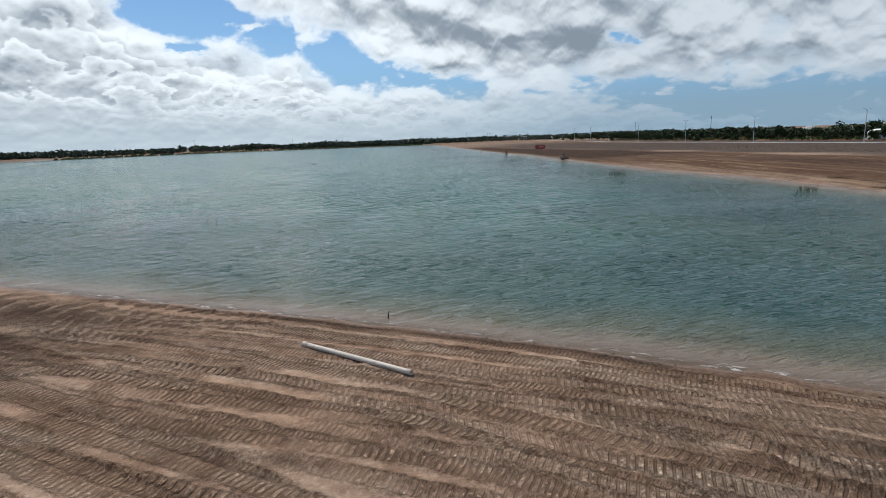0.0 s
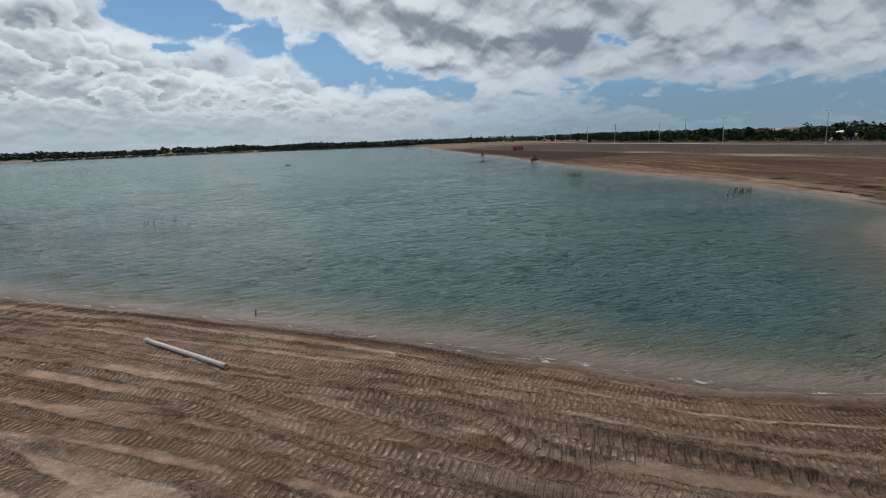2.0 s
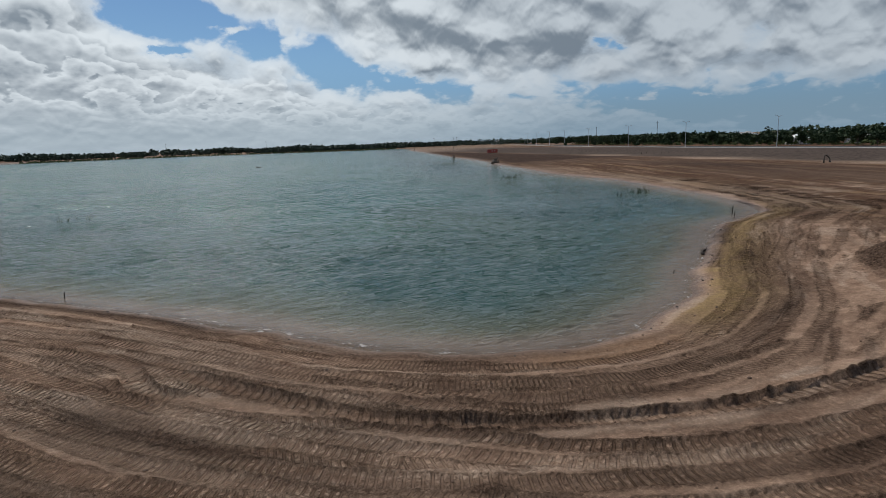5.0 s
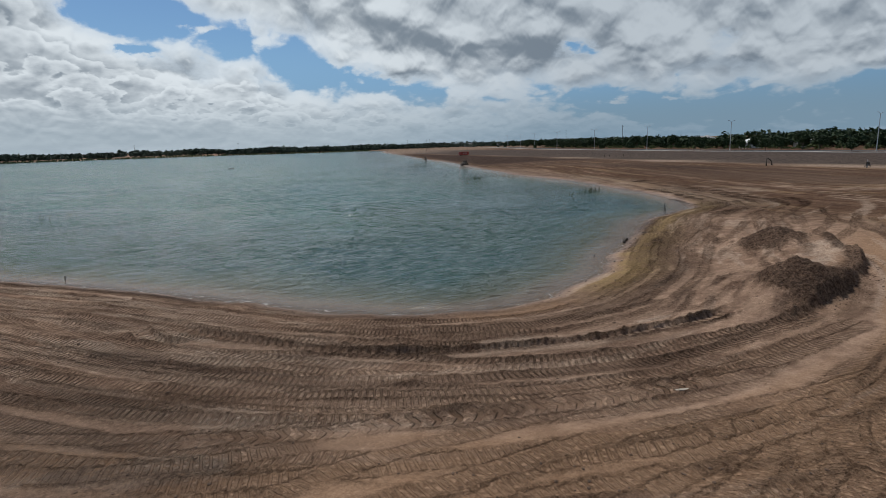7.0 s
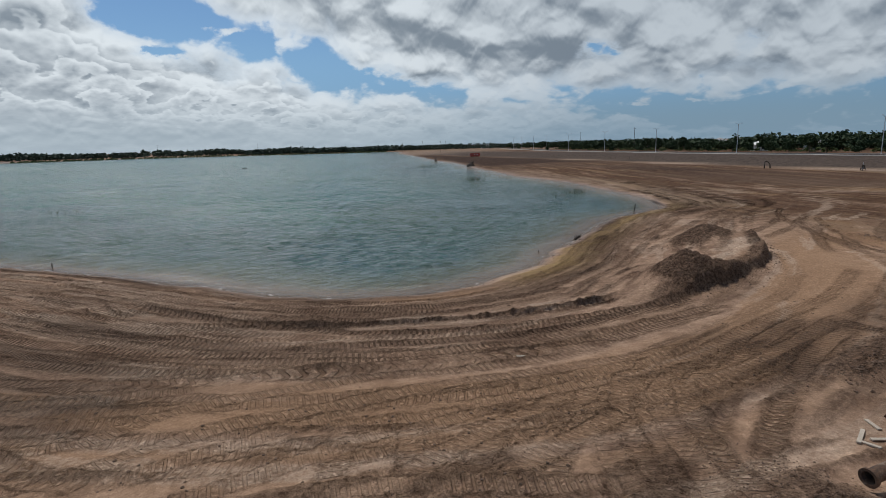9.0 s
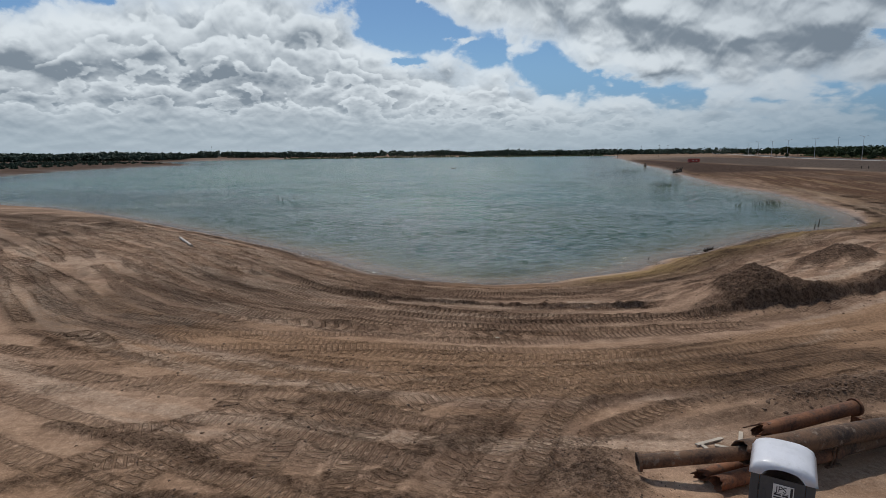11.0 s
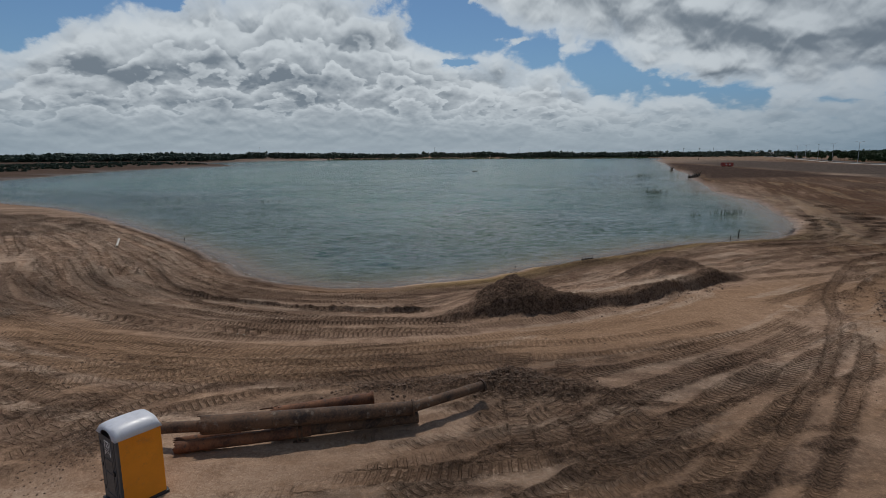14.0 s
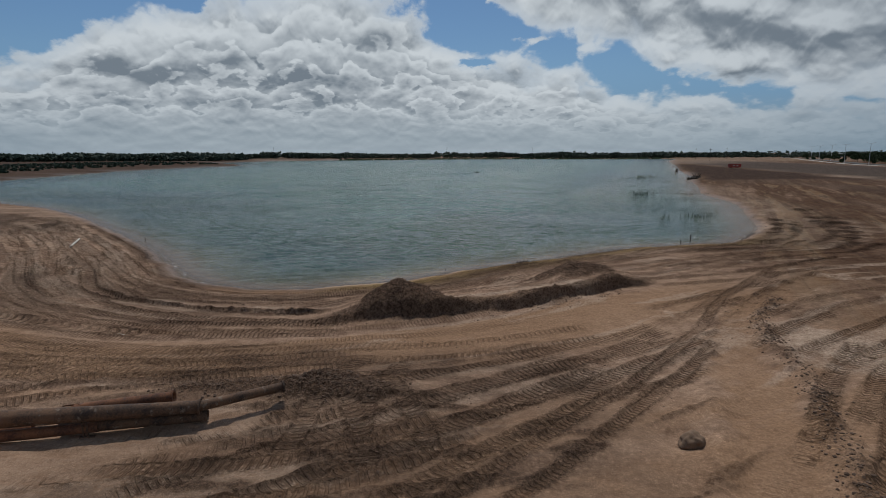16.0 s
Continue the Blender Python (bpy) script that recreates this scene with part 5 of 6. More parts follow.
def clods(name, count, place, sizes, label, seed, mat):
    """Loose lumps of earth, too many to count."""
    rnd = random.Random(seed)
    base = bmesh.new()
    bmesh.ops.create_icosphere(base, subdivisions=1, radius=1.0)
    ico = np.array([v.co[:] for v in base.verts])
    tri = np.array([[v.index for v in f.verts] for f in base.faces])
    base.free()
    verts, faces = [], []
    for k in range(count):
        x, y = place(rnd)
        s = sizes[0] + (sizes[1] - sizes[0]) * rnd.random() ** 3
        z = ground_at(x, y)
        if z < 0.08:
            continue
        jitter = np.array([[rnd.uniform(0.65, 1.3)] for _ in ico])
        a = rnd.uniform(0, 6.28)
        c, sn = math.cos(a), math.sin(a)
        p = ico * jitter * np.array([s * rnd.uniform(0.8, 1.4), s, s * rnd.uniform(0.5, 0.85)])
        p = np.stack((p[:, 0] * c - p[:, 1] * sn + x, p[:, 0] * sn + p[:, 1] * c + y, p[:, 2] + z + s * 0.1), 1)
        faces.append(tri + len(verts) * len(ico))
        verts.append(p)
    ob = mesh_from(name, np.vstack(verts), np.vstack(faces), mat)
    return tagged(ob, label, "earth clods", kind="stuff")


def around(x, y, sx, sy):
    return lambda rnd: (rnd.gauss(x, sx), rnd.gauss(y, sy))


def shoreward(rnd):
    i = rnd.randrange(30, len(inward) - 60)
    gap = abs(rnd.gauss(0, 4.5)) + 0.7
    return tuple(inward[i] + normal[i] * gap + np.array([rnd.gauss(0, 0.5), rnd.gauss(0, 0.5)]))


def by_line(points, spread):
    line = spline(points, 0.4)

    def place(rnd):
        p = line[rnd.randrange(len(line))]
        return p[0] + rnd.gauss(0, spread), p[1] + rnd.gauss(0, spread)
    return place


clods("earth_clods", 1100, around(50.5, -13.6, 1.1, 0.7), (0.015, 0.075), "loose dark lumps of dug earth in a heap", 1, CLOD)
clods("earth_clods", 1500, around(36.3, -18.9, 0.8, 1.5), (0.010, 0.040), "loose red-brown lumps of dug earth", 2, CLOD)
clods("earth_clods", 900, by_line(((44, -14.4), (47, -14.0), (50, -13.2), (53, -13.6)), 0.5), (0.015, 0.08), "dark lumps of earth thrown up behind the pipes", 3, CLOD)
clods("earth_clods", 900, by_line(((46, -3), (50, -2), (54, -1.3), (60.5, 1), (67, 7)), 0.6), (0.015, 0.07), "dark lumps of earth along a cut face", 4, CLOD)
clods("earth_clods", 800, around(51.4, 0.3, 1.6, 1.4), (0.015, 0.07), "dark lumps of earth on a spoil heap", 5, CLOD)
clods("earth_clods", 700, around(64.0, 10.6, 2.2, 1.6), (0.015, 0.08), "brown lumps of earth on a spoil heap", 6, CLOD)
clods("earth_clods", 1500, by_line(((66.5, -24.6), (68.7, -19.6), (70.3, -15.4), (71.8, -10.6), (72.5, -6.1), (74.2, -0.6), (77.9, 5.4)), 0.35), (0.015, 0.08), "lumps of earth bladed to the edge of a track", 7, CLOD)
clods("earth_clods", 700, shoreward, (0.02, 0.09), "scattered dark lumps of earth on the beach", 8, CLOD)
for k in range(0, len(RUNS), 2):
    clods("earth_clods", 110, by_line(RUNS[k], 1.3), (0.012, 0.06), "crumbs of earth thrown up beside tyre tracks", 20 + k, CLOD)
WRACK = plain("dark_wrack", (0.05, 0.04, 0.032), 0.9, vary=0.4)


def tideline(rnd):
    i = rnd.randrange(60, 175)
    return tuple(inward[i] + normal[i] * (0.5 + abs(rnd.gauss(0, 0.35))) + np.array([rnd.gauss(0, 0.4), rnd.gauss(0, 0.4)]))


clods("shore_debris", 260, tideline, (0.02, 0.11), "small dark stones and wrack along the waterline", 60, WRACK)


# ---- things in and by the water ----
def reeds(x, y, count, spread_x, spread_y, height, seed, label):
    rnd = random.Random(seed)
    bm = bmesh.new()
    for k in range(count):
        px, py = rnd.gauss(0, spread_x), rnd.gauss(0, spread_y)
        h = height * rnd.uniform(0.5, 1.15)
        bend = Vector((rnd.gauss(0, 0.18), rnd.gauss(0, 0.18), 1)) * h
        mid = Vector((px, py, -0.25)) + bend * 0.55
        tip = mid + Vector((bend.x * 0.9 + rnd.gauss(0, 0.1), bend.y * 0.9, bend.z * 0.5))
        add_rod(bm, (px, py, -0.25), mid, 0.035, 0.028, 4, False)
        add_rod(bm, mid, tip, 0.028, 0.006, 4, False)
    ob = part("reed_clump", bm, REED)
    ob.matrix_world = pose(x, y, 0.0)
    tagged(ob, label, "reeds", "reed clumps in the water", "stuff")


reeds(93.5, 69.9, 46, 1.9, 0.6, 1.25, 1, "sparse clump of dark green reeds standing in shallow water")
reeds(87.2, 67, 9, 0.35, 0.3, 1.1, 2, "few thin reeds standing alone in the water")
reeds(97.1, 125.1, 70, 2.2, 1.0, 1.5, 3, "dark green reed clump well out in the lake")
reeds(123.3, 232.8, 70, 3.2, 1.2, 1.8, 4, "distant reed clump near the far bank")
reeds(-3.5, 93.7, 8, 0.7, 0.3, 1.4, 5, "few thin reed stalks far out in the lake")
reeds(0.2, 94.3, 5, 0.5, 0.3, 1.3, 6, "few thin reed stalks far out in the lake")
reeds(97.3, 74.0, 10, 0.6, 0.3, 1.0, 7, "short reed stubble by the sandy bank")
reeds(114, 128, 60, 2.6, 0.7, 0.7, 8, "low yellow-green weeds on a muddy spit")


def stake(x, y, height, radius, label, tilt=4, name="wooden_stake", sink=0.25):
    bm = bmesh.new()
    add_rod(bm, (0, 0, -sink), (0, 0, height * 0.97), radius, radius * 0.9, 8)
    add_rod(bm, (0, 0, height * 0.97), (0, 0, height), radius * 0.9, radius * 0.5, 8)
    ob = part(name, bm, DARK_WOOD)
    ob.matrix_world = pose(x, y, max(ground_at(x, y), -0.6), tilt, tilt * 0.6, 20)
    tagged(ob, label, "stake", "stakes")


stake(83.2, 40.5, 1.5, 0.07, "dark wooden stake standing in the shallows", sink=0.3)
stake(81.4, 38.6, 0.9, 0.06, "short dark stake standing in the shallows", sink=0.3)
stake(-41.3, 54.6, 2.9, 0.13, "tall dark wooden post on the sandy bank", 2)
stake(8.6, 36.0, 0.8, 0.05, "short dark stake at the waterline", 6)
stake(-21.5, 62.5, 0.8, 0.05, "short dark stake at the waterline", 6)
stake(52.5, 19.6, 0.5, 0.05, "short dark stake at the waterline", 8)
for x, y in ((212, 202), (213, 199.5), (215.4, 192.2), (216.6, 189)):
    stake(x, y, 1.2, 0.11, "dark survey post on the bare flats", 2)


def log(x, y, length, radius, turn, label):
    bm = bmesh.new()
    rows = []
    for i in range(9):
        t = i / 8
        c = Vector(((t - 0.5) * length, 0.12 * length * math.sin(t * 3), radius * 0.6))
        r = radius * (1 - 0.4 * t)
        rows.append([bm.verts.new(c + Vector((0, math.cos(a) * r, math.sin(a) * r)) * (1 + 0.25 * noise.noise((t * 5, a, x)))) for a in [2 * math.pi * k / 10 for k in range(10)]])
    for i in range(8):
        for k in range(10):
            j = (k + 1) % 10
            bm.faces.new((rows[i][k], rows[i + 1][k], rows[i + 1][j], rows[i][j]))
    bm.faces.new(rows[0])
    bm.faces.new(rows[-1][::-1])
    for k in range(4):
        add_rod(bm, ((k / 4 - 0.4) * length, 0, radius), ((k / 4 - 0.35) * length, radius * (2 - k), radius * 3.2), radius * 0.3, radius * 0.1, 6)
    ob = part("driftwood", bm, DARK_WOOD, smooth=True)
    ob.matrix_world = pose(x, y, max(ground_at(x, y), -0.1), 0, 0, turn)
    tagged(ob, label, "driftwood")


log(145.5, 226, 12, 0.8, 60, "dark tangle of driftwood and mud on the bank")
log(141, 218, 6, 0.6, 30, "dark drift log lying at the water's edge")
log(165.6, 323, 5, 0.7, 70, "dark drift log far off at the water's edge")
log(60.5, 24.0, 1.6, 0.16, 35, "small dark drift branch at the water's edge")
log(42.5, 310, 3.0, 0.3, 10, "low dark snag far out in the lake")


# ---- the flats, the embankment and the road ----
def red_bin():
    thing = empty("skip_container", pose(217, 368, ground_at(217, 368), 0, 0, 12), "red open-topped steel container on dark bare earth", "container")
    bm = box((-4, -1.25, 0.45), (4, 1.25, 0.6), 0.02)
    part("floor_plate", bm, RED_PAINT, thing)
    for y in (-1.25, 1.17):
        bm = box((-4, y, 0.6), (4, y + 0.08, 2.9), 0.01)
        for k in range(9):
            add_box(bm, (-3.9 + k * 0.95, y - 0.07 if y < 0 else y + 0.08, 0.6), (-3.78 + k * 0.95, y if y < 0 else y + 0.15, 2.85))
        part("side_panel", bm, RED_PAINT, thing)
    for x in (-4, 3.92):
        part("end_panel", box((x, -1.17, 0.6), (x + 0.08, 1.17, 2.9), 0.01), RED_PAINT, thing)
    for x0, x1 in ((-1.9, -0.9), (0.7, 1.7)):
        part("number_plate_bars", box((x0, -1.345, 1.5), (x1, -1.325, 2.1)), STICKER, thing, "white painted bars")
    for x in (-2.6, 1.8):
        for y in (-1.0, 0.8):
            part("wheel", add_rod(bmesh.new(), (x, y, 0.45), (x, y + 0.25, 0.45), 0.45, 0.45, 18), RUBBER, thing)


red_bin()


def bent_pipe(x, y, turn, label):
    thing = empty("standpipe", pose(x, y, ground_at(x, y) - 0.05, 0, 0, turn), label, "pipe")
    bm = bmesh.new()
    pts = [(0, 0, 0), (0, 0, 1.7), (0.15, 0, 2.1), (0.5, 0, 2.3), (1.6, 0, 1.9), (2.4, 0, 1.3), (2.6, 0, 0.3)]
    for a, b in zip(pts, pts[1:]):
        add_rod(bm, a, b, 0.17, 0.17, 12)
    part("barrel", bm, DARK_WOOD, thing, smooth=True)
    part("collar", rod((2.58, 0, 0.45), (2.6, 0, 0.2), 0.26, 0.26, 12), BLACK, thing)


bent_pipe(182.4, 94.5, 0, "dark bent standpipe rising out of bare ground")


def pump(x, y):
    thing = empty("water_pump", pose(x, y, ground_at(x, y), 0, 0, 30), "small dark pump on a trailer frame on bare ground", "pump")
    bm = box((-1.2, -0.5, 0.5), (1.2, 0.5, 0.62), 0.02)
    part("frame", bm, BLACK, thing)
    part("engine", box((-0.6, -0.4, 0.62), (0.5, 0.4, 1.5), 0.08), DARK_WOOD, thing)
    part("exhaust", rod((0.2, 0.1, 1.5), (0.2, 0.1, 2.1), 0.07), GALV, thing)
    part("hose", rod((-0.6, 0, 0.9), (-1.7, 0.2, 0.1), 0.16, 0.16, 10), BLACK, thing)
    for yy in (-0.62, 0.5):
        part("wheel", rod((0.3, yy, 0.35), (0.3, yy + 0.14, 0.35), 0.35, 0.35, 16), RUBBER, thing)


pump(184.7, 67.4)
m, l = along((167.4, 50.2, ground_at(168.4, 50.6) + 0.75), (170.4, 51.2, ground_at(170, 51) + 0.75))
culvert = empty("culvert_pipe", m, "short wide rusted culvert pipe lying on the flats", "pipe")
part("barrel", tube_mesh(l, 0.85, 0.06, rings=8, seed=31), RUST_RED, culvert, smooth=True)
part("flange", ring_mesh(-0.04, 0.06, 0.8, 0.95), RUST_RED, culvert)


def ribbon(name, points, width, height, mat, label, lift, category):
    """A long low strip laid along a line on the ground, with its own thickness."""
    line = spline(points, 6.0)
    way = np.gradient(line, axis=0)
    way /= np.linalg.norm(way, axis=1)[:, None]
    side = np.stack((-way[:, 1], way[:, 0]), 1) * width / 2
    verts, faces = [], []
    for k, (p, s) in enumerate(zip(line, side)):
        z = max(ground_at(*(p + s)), ground_at(*(p - s)), ground_at(*p)) + lift
        for q, dz in ((p + s, 0), (p - s, 0), (p - s, -height), (p + s, -height)):
            verts.append((q[0], q[1], z + dz))
        if k:
            a, b = 4 * k - 4, 4 * k
            faces += [(a, a + 1, b + 1, b), (a + 1, a + 2, b + 2, b + 1), (a + 3, a, b, b + 3)]
    ob = mesh_from(name, verts, faces, mat)
    tagged(ob, label, category, kind="structure")


ROAD_LINE = [(254, -120), (249, 0), (247.5, 95), (254, 160.5), (266, 222), (281, 288), (301, 370), (336, 465), (388, 600), (478, 800)]
ribbon("road", ROAD_LINE, 9.0, 0.5, ASPHALT, "grey asphalt road along the embankment", 0.12, "road")
ribbon("pavement", [(x - 13, y) for x, y in ROAD_LINE], 2.4, 0.6, CONCRETE, "pale concrete footpath on top of the bank", 0.16, "footpath")


def lamp_post(x, y, turn):
    z = ground_at(x, y)
    thing = empty("street_lamp", pose(x, y, z, 0, 0, turn), "tall galvanised street lamp with two arms beside the road", "street lamp", "street lamps along the road")
    part("base", box((-0.3, -0.3, -0.2), (0.3, 0.3, 0.35), 0.05), CONCRETE, thing)
    part("pole", rod((0, 0, 0.3), (0, 0, 13.2), 0.17, 0.10, 12), GALV, thing)
    for s in (-1, 1):
        bm = bmesh.new()
        add_rod(bm, (0, 0, 12.9), (s * 1.3, 0, 13.5), 0.07, 0.06, 8)
        add_rod(bm, (s * 1.3, 0, 13.5), (s * 2.6, 0, 13.7), 0.06, 0.05, 8)
        arm = part("arm", bm, GALV, thing)
        part("lamp_head", box((min(s * 2.4, s * 3.2), -0.17, 13.62), (max(s * 2.4, s * 3.2), 0.17, 13.80), 0.05), GALV, arm)
    return thing


lamp_line = spline(ROAD_LINE, 1.0)
first_lamp = None
for y in (30, 96.5, 160.8, 225, 288, 350, 412, 470, 530, 590):
    k = int(np.abs(lamp_line[:, 1] - y).argmin())
    x = float(lamp_line[k, 0]) - 3.5
    if first_lamp is None:
        first_lamp = lamp_post(x, y, 12)
    else:
        copy_thing(first_lamp, pose(x, y, ground_at(x, y), 0, 0, 12))


# ---- trees ----
def leaf_cloud(rnd, lobes, count, size):
    """Small tilted leaf sprays filling the lobes of a crown."""
    verts, faces = [], []
    for k in range(count):
        c, r = lobes[rnd.randrange(len(lobes))]
        d = Vector((rnd.gauss(0, 1), rnd.gauss(0, 1), rnd.gauss(0, 1))).normalized() * (rnd.random() ** 0.35)
        p = Vector(c) + Vector((d.x * r[0], d.y * r[1], d.z * r[2]))
        a, b = Vector((rnd.gauss(0, 1), rnd.gauss(0, 1), rnd.gauss(0, 0.6))).normalized(), Vector((rnd.gauss(0, 1), rnd.gauss(0, 1), rnd.gauss(0, 1))).normalized()
        b = (b - a * b.dot(a)).normalized()
        s = size * rnd.uniform(0.6, 1.4)
        i = len(verts)
        verts += [p - a * s, p + b * s * 0.55, p + a * s, p - b * s * 0.55]
        faces.append((i, i + 1, i + 2, i + 3))
    return verts, faces


def tree(seed, height, width, trunk_share, count, label, leaf):
    rnd = random.Random(seed)
    thing = empty("tree", pose(0, 0, 0), label, "tree", "roadside trees")
    bm = bmesh.new()
    th = height * trunk_share
    lean = Vector((rnd.gauss(0, 0.04), rnd.gauss(0, 0.04), 1))
    top_of = lean * th
    add_rod(bm, (0, 0, -0.4), top_of, 0.16 * height / 7, 0.11 * height / 7, 8)
    lobes = []
    for k in range(7):
        a = 2 * math.pi * k / 7 + rnd.uniform(-0.4, 0.4)
        reach = width * 0.5 * rnd.uniform(0.45, 0.72)
        tip = Vector((math.cos(a) * reach, math.sin(a) * reach, height * rnd.uniform(0.45, 0.78)))
        add_rod(bm, top_of, tip, 0.07 * height / 7, 0.02, 5)
        lobes.append((tip, (width * rnd.uniform(0.24, 0.32), width * rnd.uniform(0.24, 0.32), height * rnd.uniform(0.16, 0.24))))
    add_rod(bm, top_of, (0, 0, height * 0.8), 0.09 * height / 7, 0.02, 5)
    lobes.append((Vector((0, 0, height * 0.78)), (width * 0.3, width * 0.3, height * 0.2)))
    lobes.append((Vector((0, 0, height * 0.58)), (width * 0.36, width * 0.36, height * 0.2)))
    part("trunk", bm, BARK, thing)
    v, f = leaf_cloud(rnd, lobes, count, 0.55)
    mesh_from("crown", v, f, leaf, thing)
    return thing


KINDS = []
for k, (h, w, share, label) in enumerate(((7.0, 6.0, 0.28, "round-crowned dark green roadside tree"), (8.0, 6.8, 0.25, "broad dark green roadside tree"), (6.0, 4.6, 0.3, "small dark green roadside tree"),
                                          (9.5, 8.0, 0.2, "tall spreading green tree behind the road"), (5.5, 5.6, 0.22, "low bushy green tree by the road"))):
    KINDS.append((tree(50 + k, h, w, share, 1300, label, LEAF), h))
rnd = random.Random(77)
placed = set()


def plant(x, y, which, scale):
    ob = KINDS[which][0]
    z = ground_at(x, y) - 0.05
    if which not in placed:
        placed.add(which)
        target = ob
    else:
        target = copy_thing(ob, pose(0, 0, 0))
    target.matrix_world = pose(x, y, z, 0, 0, rnd.uniform(0, 360)) @ Matrix.Diagonal((scale * rnd.uniform(0.9, 1.15), scale * rnd.uniform(0.9, 1.15), scale, 1))


for row, (shift, gap, low, high) in enumerate(((11, 8.6, 0.62, 0.9), (-8.5, 24, 0.5, 0.75), (25, 9.0, 0.6, 0.95))):
    y = 20.0
    while y < 640:
        k = int(np.abs(lamp_line[:, 1] - y).argmin())
        if rnd.random() < 0.88:
            plant(float(lamp_line[k, 0]) + shift + rnd.uniform(-2, 2), y, rnd.randrange(5), rnd.uniform(low, high))
        y += gap * rnd.uniform(0.7, 1.35) * (1 + y / 500)


def woods(name, spots, label, leaf, seed, per=26, size=1.0):
    """A far wood: trunks and leaf sprays of very many trees in one piece."""
    rnd = random.Random(seed)
    verts, faces = [], []
    for x, y, h, w in spots:
        z = max(ground_at(x, y), 0.05)
        lobes = [((x + rnd.gauss(0, w * 0.22), y + rnd.gauss(0, w * 0.22), z + h * rnd.uniform(0.2, 0.8)), (w * 0.34, w * 0.34, h * 0.22)) for _ in range(5)]
        v, f = leaf_cloud(rnd, lobes, per, size)
        i = len(verts)
        verts += v
        faces += [tuple(q + i for q in g) for g in f]
    tagged(mesh_from(name, verts, faces, leaf), label, "woods", kind="stuff")


def band(seed, points, depth, count, low, high):
    rnd = random.Random(seed)
    line = spline(points, 5.0)
    way = np.gradient(line, axis=0)
    way /= np.linalg.norm(way, axis=1)[:, None]
    out = []
    for k in range(count):
        i = rnd.randrange(len(line))
        push = rnd.random() * depth
        p = line[i] + np.array([-way[i, 1], way[i, 0]]) * -push
        h = rnd.uniform(low, high) * (0.75 + 0.5 * value_noise(np.array([i / 9.0]), np.array([seed * 1.0]), 3)[0])
        out.append((float(p[0]), float(p[1]), h, h * rnd.uniform(0.7, 1.2)))
    return out


woods("far_woods", band(1, [(-1500, 760), (-800, 900), (-380, 960), (-270, 1000), (-120, 1085), (60, 1105), (240, 1060), (400, 1050), (600, 1150)][::-1], 120, 2400, 7, 12), "dark green woods along the far shore", LEAF_HAZED, 1, 30, 2.6)
woods("far_woods", band(2, [(-900, 560), (-500, 640), (-360, 700), (-365, 880)][::-1], 60, 1200, 5, 9), "low dark woods beyond the left bank", LEAF_HAZED, 2, 30, 2.2)
woods("far_woods", band(3, [(430, 1000), (600, 900), (760, 1000), (1500, 1500)], -300, 900, 6, 12), "hazy green woods on the horizon", LEAF_HAZED, 3, 24, 2.0)
woods("roadside_woods", band(4, [(288, -60), (287, 60), (294, 165), (312, 240), (345, 370), (395, 480), (475, 650), (555, 800)], 70, 1500, 4.5, 8), "dense green woods behind the road", LEAF, 4, 60, 1.1)
woods("scrub", band(5, [(266, -40), (264, 60), (271, 160), (284, 225), (299, 290), (319, 370), (354, 465)], 16, 420, 1.0, 2.6), "pale green scrub and tall grass behind the road", SCRUB, 5, 40, 0.4)
woods("shore_grass", band(6, [(340, 1022), (240, 1012), (60, 1068), (-90, 1048), (-240, 970)], -14, 500, 1.0, 2.4), "pale green grass along the far shore", SCRUB, 6, 14, 1.6)
woods("bank_scrub", band(7, [(-235, 520), (-250, 420), (-245, 330), (-215, 205), (-260, 150), (-420, 120)], 110, 1300, 0.35, 0.9), "dark low scrub on the left bank", LEAF_HAZED, 7, 26, 1.4)


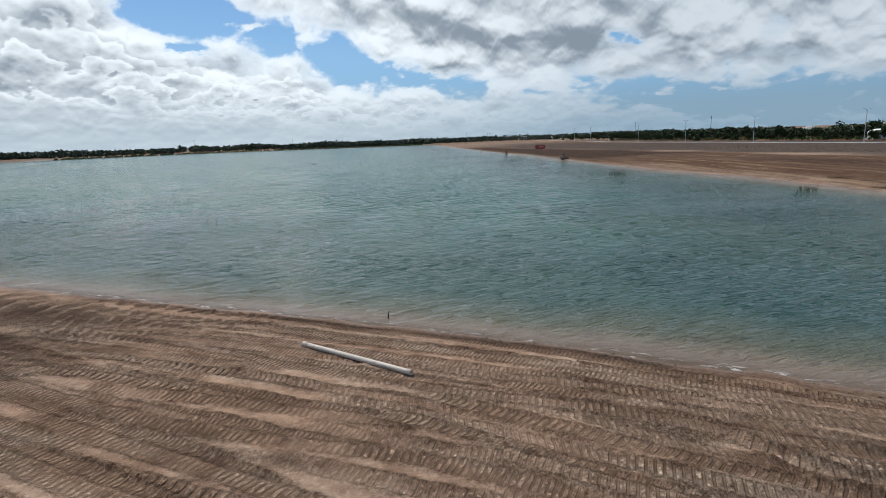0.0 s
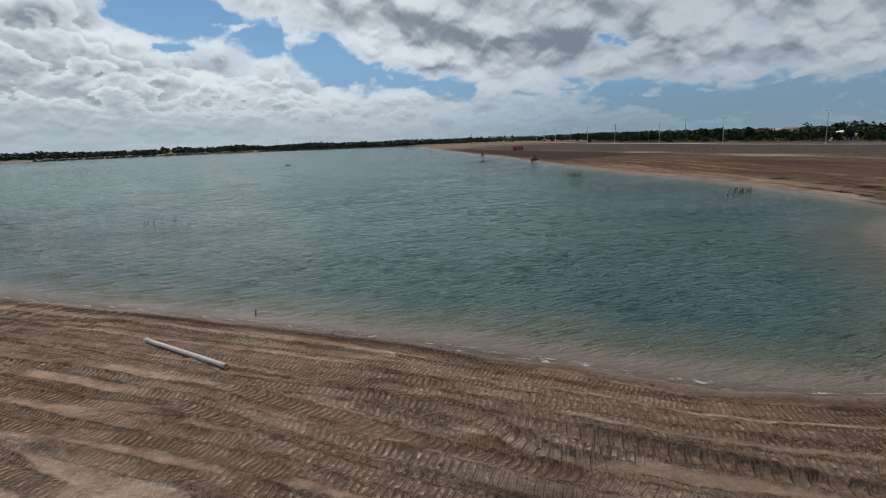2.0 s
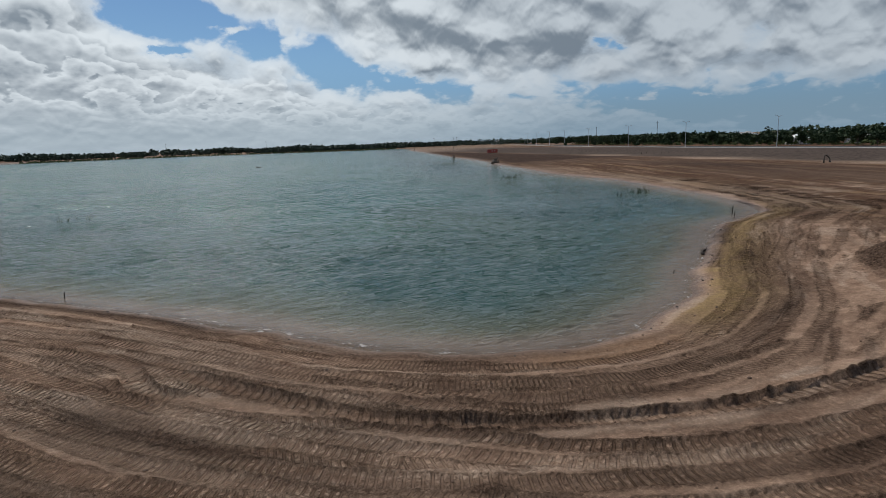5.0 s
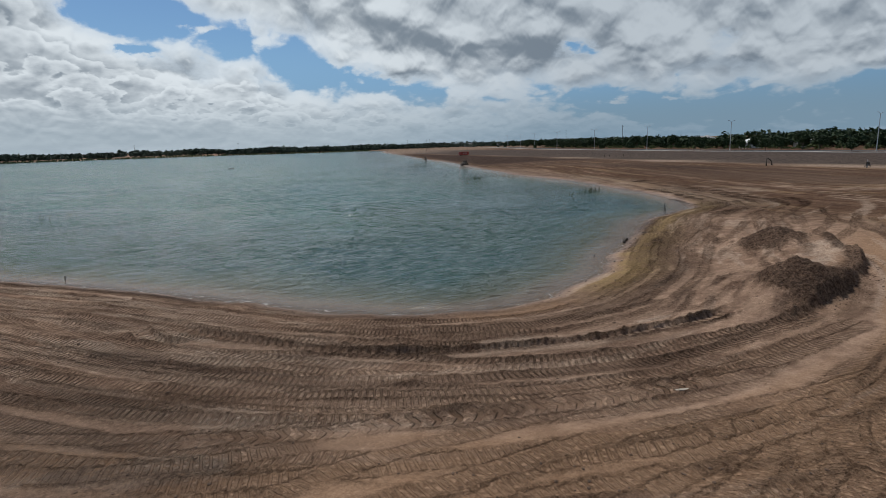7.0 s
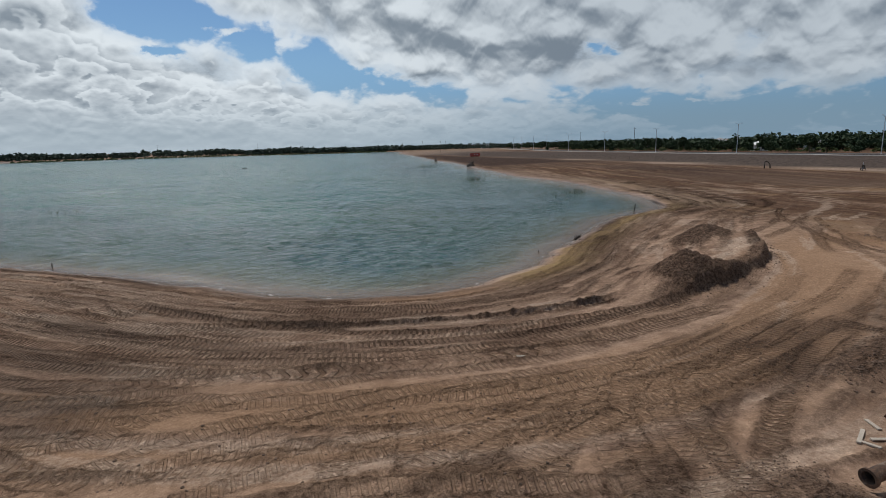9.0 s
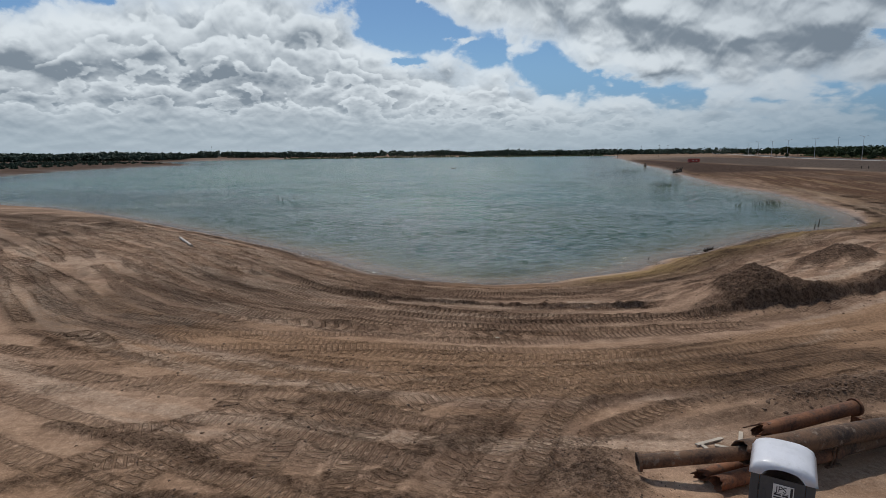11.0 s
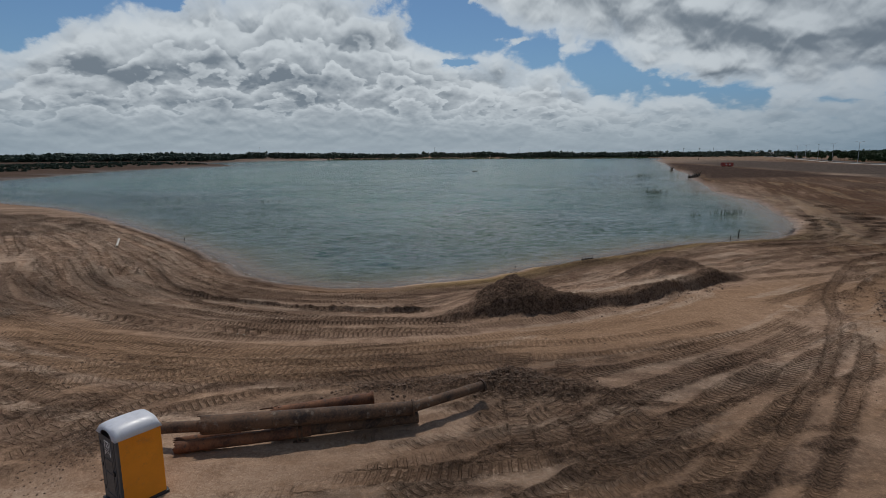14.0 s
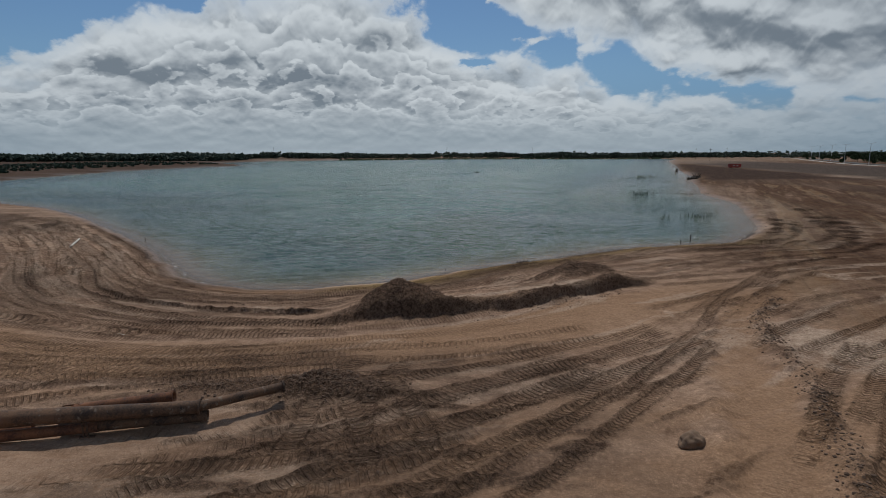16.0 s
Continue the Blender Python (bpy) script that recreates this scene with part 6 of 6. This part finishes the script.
# ---- houses, poles ----
def house(x, y, turn, w, d, h, roof_mat, label):
    thing = empty("house", pose(x, y, ground_at(x, y) - 0.1, 0, 0, turn), label, "house", "houses behind the trees")
    part("wall", box((-w / 2, -d / 2, 0), (w / 2, d / 2, h), 0.02), WHITE_WALL, thing)
    bm = bmesh.new()
    e = 0.6
    ring = [bm.verts.new(p) for p in ((-w / 2 - e, -d / 2 - e, h), (w / 2 + e, -d / 2 - e, h), (w / 2 + e, d / 2 + e, h), (-w / 2 - e, d / 2 + e, h))]
    ridge = [bm.verts.new((-w / 2 + d * 0.35, 0, h + d * 0.24)), bm.verts.new((w / 2 - d * 0.35, 0, h + d * 0.24))]
    bm.faces.new((ring[0], ring[1], ridge[1], ridge[0]))
    bm.faces.new((ring[1], ring[2], ridge[1]))
    bm.faces.new((ring[2], ring[3], ridge[0], ridge[1]))
    bm.faces.new((ring[3], ring[0], ridge[0]))
    bm.faces.new(ring[::-1])
    part("roof", bm, roof_mat, thing)
    for k in range(3):
        x0 = -w / 2 + (k + 0.35) * w / 3
        win = part("window", box((x0, -d / 2 - 0.05, 1.0), (x0 + 1.4, -d / 2 + 0.02, 2.3), 0.02), WHITE_WALL, thing)
        part("pane", box((x0 + 0.1, -d / 2 - 0.07, 1.1), (x0 + 1.3, -d / 2 - 0.03, 2.2)), GLASS_DARK, win)
    for s in (-1, 1):
        win = part("window", box((s * w / 2 - 0.04, -0.7, 1.0), (s * w / 2 + 0.04, 0.7, 2.3), 0.02), WHITE_WALL, thing)
        lo = s * w / 2 + (0.03 if s > 0 else -0.06)
        part("pane", box((lo, -0.6, 1.1), (lo + 0.03, 0.6, 2.2)), GLASS_DARK, win)


house(289, 179, 58, 10, 8, 3.1, ROOF_TILE, "white house with a pale tile roof among trees")
house(299, 156, 62, 9, 8, 3.0, ROOF_TILE, "white house with a pale tile roof among trees")
house(356, 262, 50, 16, 12, 4.5, ROOF_GREY, "white house with a grey shingle roof among trees")
house(560, 1010, 10, 20, 12, 5.0, ROOF_GREY, "distant pale house on the horizon")
house(660, 1050, 20, 20, 12, 5.0, ROOF_TILE, "distant pale house on the horizon")


def utility_pole(x, y, h):
    thing = empty("utility_pole", pose(x, y, ground_at(x, y), 0, 0, 15), "thin wooden utility pole far off", "utility pole", "utility poles")
    part("pole", rod((0, 0, -0.5), (0, 0, h), 0.2, 0.13, 8), DARK_WOOD, thing)
    part("crossarm", box((-1.4, -0.07, h - 1.2), (1.4, 0.07, h - 1.0), 0.02), DARK_WOOD, thing)


for x, y, h in ((330, 318, 17), (430, 520, 18), (250, 640, 14), (300, 700, 14), (360, 760, 15), (268, 560, 13), (-60, 1150, 22), (-400, 1050, 22), (120, 1160, 22)):
    utility_pole(x, y, h)
